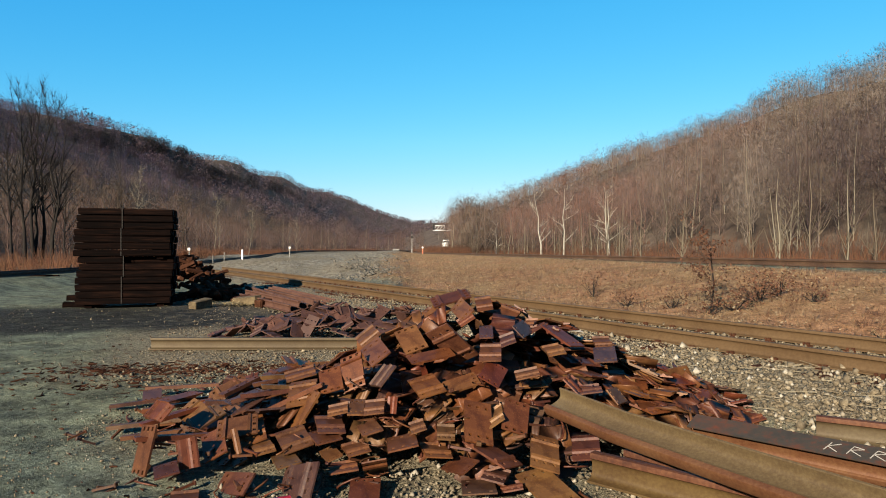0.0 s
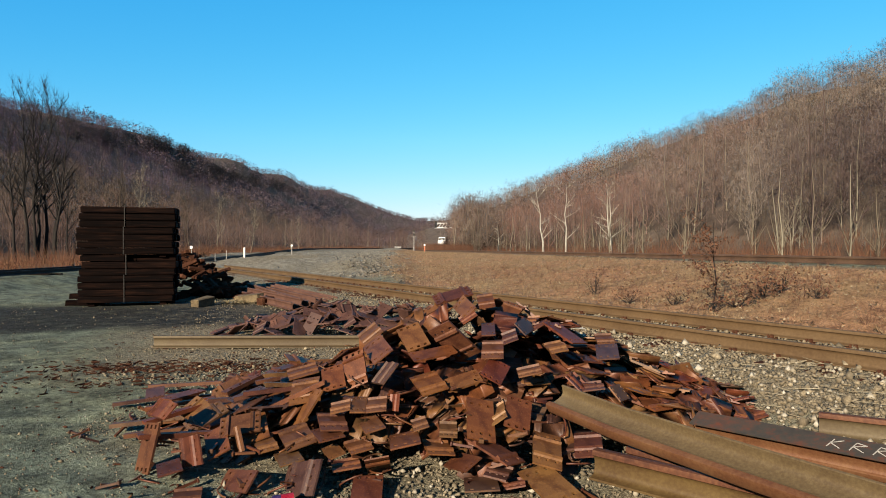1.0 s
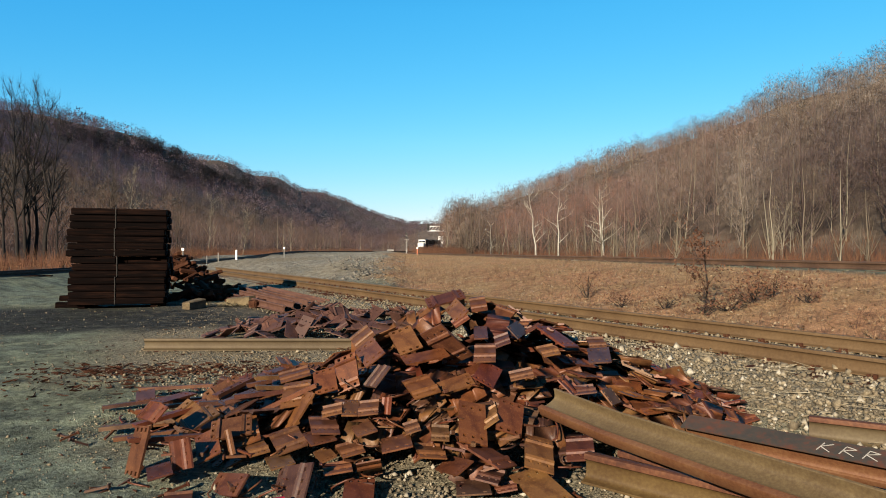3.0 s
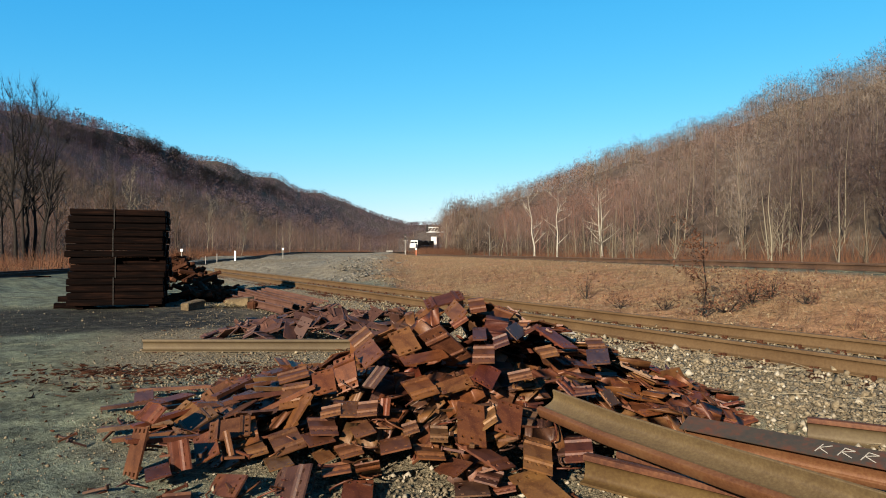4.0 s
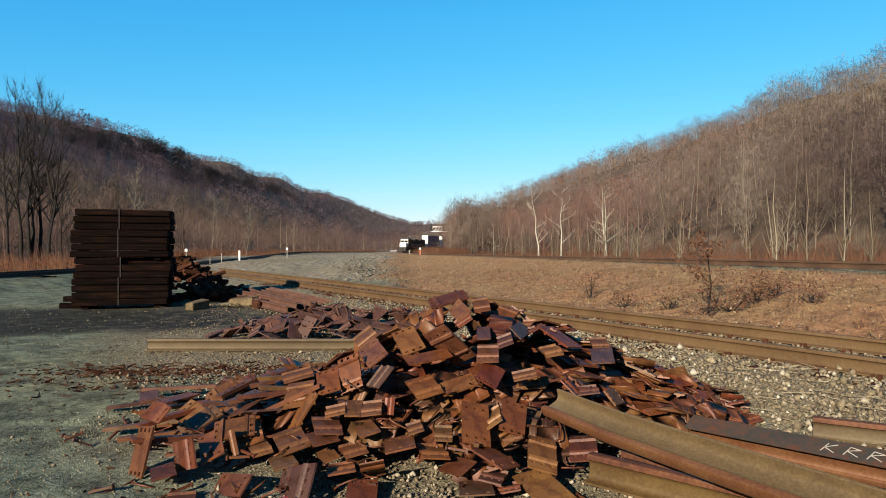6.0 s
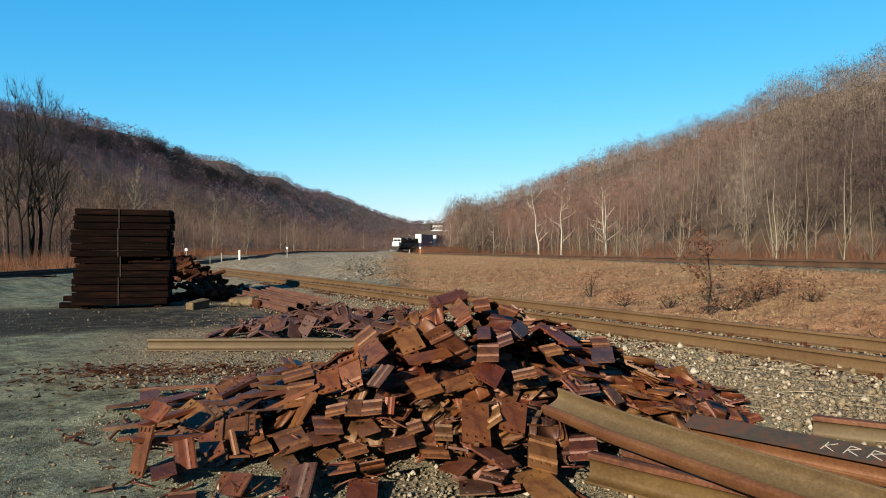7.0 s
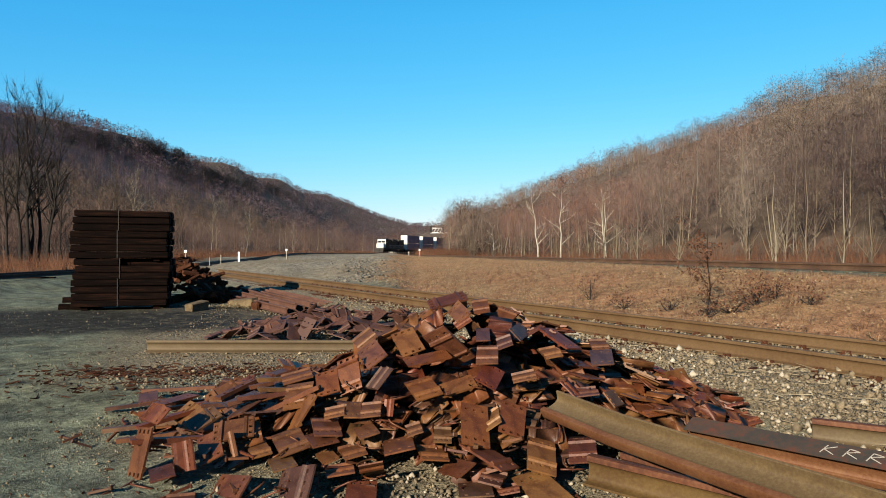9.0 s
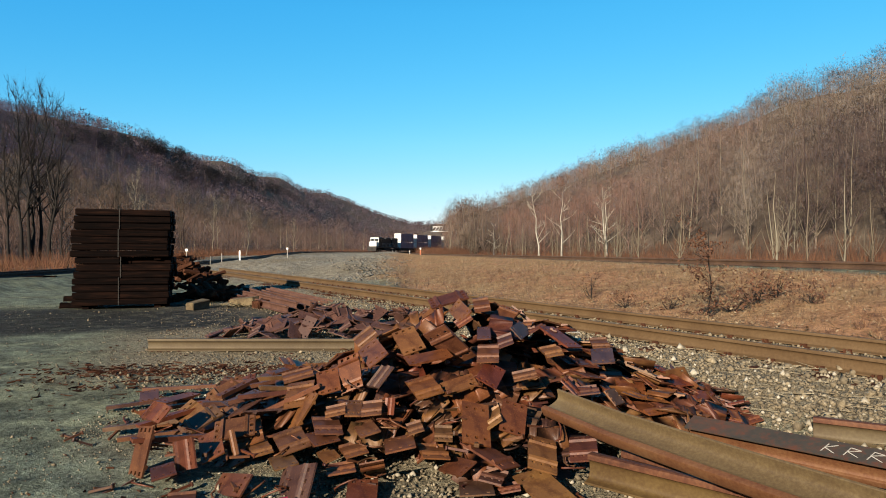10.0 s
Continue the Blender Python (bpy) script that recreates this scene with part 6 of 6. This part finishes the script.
# ---- scrap round the heap ----
def flat_bar(x, y, z, length, yaw, tilt, width=0.09):
    """A joint bar: a long thick strip with bolt holes along its middle."""
    g = tagged(new("joint_bar"), "rusty steel joint bar lying beside the heap", "joint bar", "joint bars by the heap")
    g.matrix_basis = pose(x, y, z, 0, tilt, yaw)
    bm = bmesh.new()
    n = max(4, int(length / 0.14))
    for k in range(n):
        x0, x1 = -length / 2 + k * length / n, -length / 2 + (k + 1) * length / n
        box(bm, x0, x1, -width / 2, -0.014, 0, 0.022)
        box(bm, x0, x1, 0.014, width / 2, 0, 0.022)
        box(bm, x0, x1 - 0.03, -0.014, 0.014, 0, 0.022)
    box(bm, -length / 2, length / 2, -width / 2 - 0.012, -width / 2, 0, 0.034)
    part("bar", bm, RUST, g)


flat_bar(-2.5, 5.62, 0.08, 0.62, 12, -4)
flat_bar(-2.32, 5.42, 0.05, 0.55, 18, -3)
flat_bar(-2.95, 6.55, 0.05, 0.6, 22, -4)
flat_bar(-2.75, 7.05, 0.10, 0.75, 6, -2)
flat_bar(-2.05, 5.95, 0.16, 0.7, 24, -8)
flat_bar(-1.65, 5.75, 0.25, 0.7, 28, -10)
flat_bar(-2.45, 6.2, 0.10, 0.65, 20, -5)


def make_low_scrap():
    """Joint bars and plates slid out over the low end of the heap."""
    r = random.Random(83)
    for i in range(34):
        y = r.uniform(4.75, 6.7)
        x = -1.05 - 0.16 * (y - 4.75) - 1.25 * r.random() ** 1.3
        z = float(land(x, y)) + float(mound(x, y)) * 0.75 + 0.03 + 0.10 * r.random()
        if i % 2:
            flat_bar(x, y, z, r.uniform(0.35, 0.7), r.gauss(22, 14), r.gauss(-7, 6))
        else:
            m = pose(x, y, z + 0.02, r.gauss(8, 14), r.gauss(-8, 14), r.gauss(25, 35))
            tagged(linked("tie_plate", (PLATES if r.random() < 0.5 else TURNED)[i % 3], None, m), "rust-brown steel tie plate lying in a scrap heap", "tie plate", "tie plates in the heap")


make_low_scrap()


def make_anchor_mesh():
    """A rail anchor: a bent bar with a hook at each end."""
    pts = [(-0.09, 0.03, 0), (-0.075, 0.0, 0), (-0.03, -0.012, 0), (0.03, -0.012, 0), (0.075, 0.0, 0), (0.09, 0.035, 0), (0.07, 0.05, 0)]
    v, f = tube_arrays(pts, [0.0065] * 6 + [0.004], 6)
    return big_mesh("rail_anchor", v, f, RUST)


def make_small_scrap():
    r = random.Random(81)
    anchor = make_anchor_mesh()
    bm = bmesh.new()
    box(bm, -0.008, 0.008, -0.008, 0.008, 0, 0.14)
    box(bm, -0.017, 0.02, -0.015, 0.015, 0.14, 0.155, bevel=0.004)
    spike = bpy.data.meshes.new("track_spike")
    bm.to_mesh(spike)
    bm.free()
    spike.materials.append(RUST)
    for i in range(150):
        if i < 90:
            x, y = r.uniform(-2.3, 1.0), r.uniform(3.9, 5.0)
        else:
            x, y = r.uniform(-3.1, -0.6), r.uniform(5.2, 7.6)
        h = float(mound(x, y))
        z = float(land(x, y)) + h * 0.9 + 0.012
        if i % 2:
            ob = linked("rail_anchor", anchor, None, pose(x, y, z, r.gauss(0, 20), r.gauss(0, 20), r.uniform(0, 360)))
            tagged(ob, "rusty bent rail anchor among the plates", "rail anchor", "rail anchors by the heap")
        else:
            ob = linked("track_spike", spike, None, pose(x, y, z, 90 + r.gauss(0, 12), r.gauss(0, 10), r.uniform(0, 360)))
            tagged(ob, "rusty track spike lying on the stones", "track spike", "track spikes by the heap")


make_small_scrap()


def make_can():
    x, y = at_px(497, 3.95)
    g = tagged(new("drink_can"), "crushed red and purple drink can on the gravel", "can")
    g.matrix_basis = pose(x, y, float(land(x, y)) + 0.045, 90, 0, -65)
    bm = bmesh.new()
    cyl(bm, 0.033, 0.075, pose(0, 0, -0.02), 20)
    part("body", bm, CAN_RED, g)
    bm = bmesh.new()
    cyl(bm, 0.033, 0.04, pose(0, 0, 0.0375), 20)
    cyl(bm, 0.033, 0.012, pose(0, 0, 0.0635), 20, 0.026)
    part("top", bm, CAN_DARK, g, "purple end of the can")


make_can()


def make_litter_bits():
    """Pale scraps lying on the stones."""
    for x, y, s, a in ((2.0, 10.1, 0.22, 10), (2.65, 7.6, 0.10, 60), (2.55, 6.6, 0.09, 10), (-1.55, 7.6, 0.08, 40)):
        bm = bmesh.new()
        bmesh.ops.create_grid(bm, x_segments=4, y_segments=3, size=0.5)
        for v in bm.verts:
            v.co = Vector((v.co.x * s, v.co.y * s * 0.45, 0.012 + random.uniform(0, 0.02)))
        bmesh.ops.solidify(bm, geom=bm.faces[:], thickness=0.003)
        ob = part("paper_scrap", bm, CHALK)
        ob.matrix_basis = pose(x, y, float(land(x, y)) + 0.02, 4, 6, a)
        tagged(ob, "crumpled white scrap lying on the stones", "litter")


make_litter_bits()


# ---- sapling and low bush with dead leaves on the bank ----
def leafy(px, depth, h, w, leaves, label, seed, trunk=True):
    r = random.Random(seed)
    x, y = at_px(px, depth)
    g = tagged(new("sapling" if trunk else "bush"), label, "sapling" if trunk else "bush")
    g.location = (x, y, float(land(x, y)) - 0.03)
    st, br, lf = Pile(), Pile(), Pile()
    tips = []
    stems = 1 if trunk else 7
    for s in range(stems):
        a, o = r.uniform(0, 6.28), 0 if trunk else w * 0.45
        top = np.array([math.cos(a) * o * r.random() + (0 if trunk else 0), math.sin(a) * o * 0.5, h * (1 if trunk else r.uniform(0.5, 1))])
        pts = [top * t + np.array([r.gauss(0, 0.02), r.gauss(0, 0.02), 0]) * (t > 0) for t in (0, 0.33, 0.66, 1)]
        rad = 0.022 if trunk else 0.012
        st.add(*tube_arrays(pts, [rad, rad * 0.8, rad * 0.55, rad * 0.2], 5))
        for k in range(16 if trunk else 3):
            t = r.uniform(0.2, 1)
            p = top * t
            b = r.uniform(0, 6.28)
            ln = w * 0.5 * (1.15 - 0.7 * t) * r.uniform(0.5, 1.1)
            q = p + np.array([math.cos(b) * ln, math.sin(b) * ln, ln * r.uniform(0.2, 0.8)])
            br.add(*tube_arrays([p, (p + q) / 2 + np.array([0, 0, 0.03]), q], [rad * 0.25, rad * 0.2, 0], 3))
            tips.append((p, q))
    for i in range(int(leaves * (2.2 if trunk else 1.3))):
        p, q = r.choice(tips)
        c = p + (q - p) * r.uniform(0.2, 1.05) + np.array([r.gauss(0, 0.05 if trunk else 0.14) for _ in range(3)])
        e1 = np.array([r.gauss(0, 1) for _ in range(3)])
        e1 /= np.linalg.norm(e1)
        e2 = np.cross(e1, [r.gauss(0, 1) for _ in range(3)])
        e2 /= np.linalg.norm(e2) + 1e-6
        nn = np.cross(e1, e2) * 0.012
        l, ww = r.uniform(0.022, 0.045), r.uniform(0.012, 0.024)
        v = np.array([c - e1 * l, c + e2 * ww + nn, c + e1 * l, c - e2 * ww + nn, c - nn])
        lf.add(v, np.array([(0, 1, 4), (1, 2, 4), (2, 3, 4), (3, 0, 4)]))
    linked("stem", st.mesh("stem", BARK_DARK), g)
    linked("crown", br.mesh("crown", BARK_DARK), g)
    linked("leaves", lf.mesh("leaves", DEAD_LEAF), g)


leafy(1258, 13.6, 1.8, 2.1, 190, "thin sapling holding a few dead brown leaves", 71)
leafy(1345, 13.8, 0.55, 1.4, 170, "low bush with dead brown leaves on the bank", 72, False)
leafy(1300, 13.4, 0.28, 1.1, 120, "low bush with dead brown leaves on the bank", 73, False)
leafy(1440, 13.0, 0.26, 0.9, 70, "low bush with dead brown leaves on the bank", 74, False)
leafy(1378, 14.2, 0.55, 0.9, 90, "low bush with dead brown leaves on the bank", 77, False)
leafy(1110, 15.5, 0.30, 1.2, 60, "low weeds with dead brown leaves on the bank", 78, False)
leafy(1190, 14.6, 0.35, 1.0, 60, "low weeds with dead brown leaves on the bank", 79, False)
leafy(1262, 13.3, 0.2, 0.7, 60, "low weeds with dead brown leaves on the bank", 80, False)
leafy(1050, 17.5, 0.7, 0.7, 50, "thin weed with dead brown leaves on the bank", 75, False)


def make_leaf_litter():
    """Fallen leaves and pale chips over the grass bank."""
    r = np.random.RandomState(91)
    xs, ys = pick_field(r, 9000)
    near = ys < 34
    xs, ys = xs[near], ys[near]
    pile = Pile()
    zs = land(xs, ys)
    for x, y, z in zip(xs, ys, zs):
        a, l, w = r.uniform(0, 6.28), r.uniform(0.018, 0.055), r.uniform(0.010, 0.026)
        e1, e2 = np.array([math.cos(a), math.sin(a), r.uniform(-0.4, 0.6)]) * l, np.array([-math.sin(a), math.cos(a), r.uniform(-0.3, 0.3)]) * w
        c = np.array([x, y, z + r.uniform(0.02, 0.12)])
        pile.add(np.array([c - e1, c + e2, c + e1, c - e2, c - np.array([0, 0, 0.012])]), np.array([(0, 1, 4), (1, 2, 4), (2, 3, 4), (3, 0, 4)]))
    tagged(new("leaf_litter", pile.mesh("leaf_litter", LEAF_MIX)), "fallen brown and bleached leaves in the dry grass", "leaves", kind="stuff")


make_leaf_litter()


def make_clods():
    """Clods and rocks over the gravel pad."""
    r = random.Random(92)
    pile = Pile()
    ico = np.array([(1, 0, 0), (-1, 0, 0), (0, 1, 0), (0, -1, 0), (0, 0, 1), (0, 0, -1)], float)
    fac = np.array([(0, 2, 4), (2, 1, 4), (1, 3, 4), (3, 0, 4), (2, 0, 5), (1, 2, 5), (3, 1, 5), (0, 3, 5)])
    n = 0
    while n < 900:
        y = 22 + 60 * r.random() ** 1.3
        heap = n % 3 == 0
        y = 28 + 26 * r.random() if heap else y
        x = (r.gauss(655, 32) if heap else r.uniform(430, 725)) / 1175 * y - 784 / 1175 * y
        if siding_off(x, y) < 2.0 or main_off(x, y) > -3:
            continue
        s = r.uniform(0.02, 0.06) * (2.2 if heap else 1.0) * (1.8 if r.random() < 0.06 else 1)
        v = ico * np.array([[r.uniform(0.7, 1.5), r.uniform(0.7, 1.3), r.uniform(0.4, 0.9)] for _ in range(6)]) * s
        a = r.uniform(0, 6.28)
        v = np.stack([v[:, 0] * math.cos(a) - v[:, 1] * math.sin(a), v[:, 0] * math.sin(a) + v[:, 1] * math.cos(a), v[:, 2]], 1)
        pile.add(v + np.array([x, y, float(land(x, y)) + s * 0.2]), fac)
        n += 1
    tagged(new("clods", pile.mesh("clods", CLOD)), "clods and broken rock on the gravel pad", "rubble", kind="stuff")


make_clods()


def motions():
    """The train rolls in from behind the wooded hill."""
    for ob, s0, length, z in ROLLING:
        walk(ob, [(t, train_pose(s0 + SPEED * (10 - t), length, z)) for t in np.linspace(0, 10, 11)])


motions()
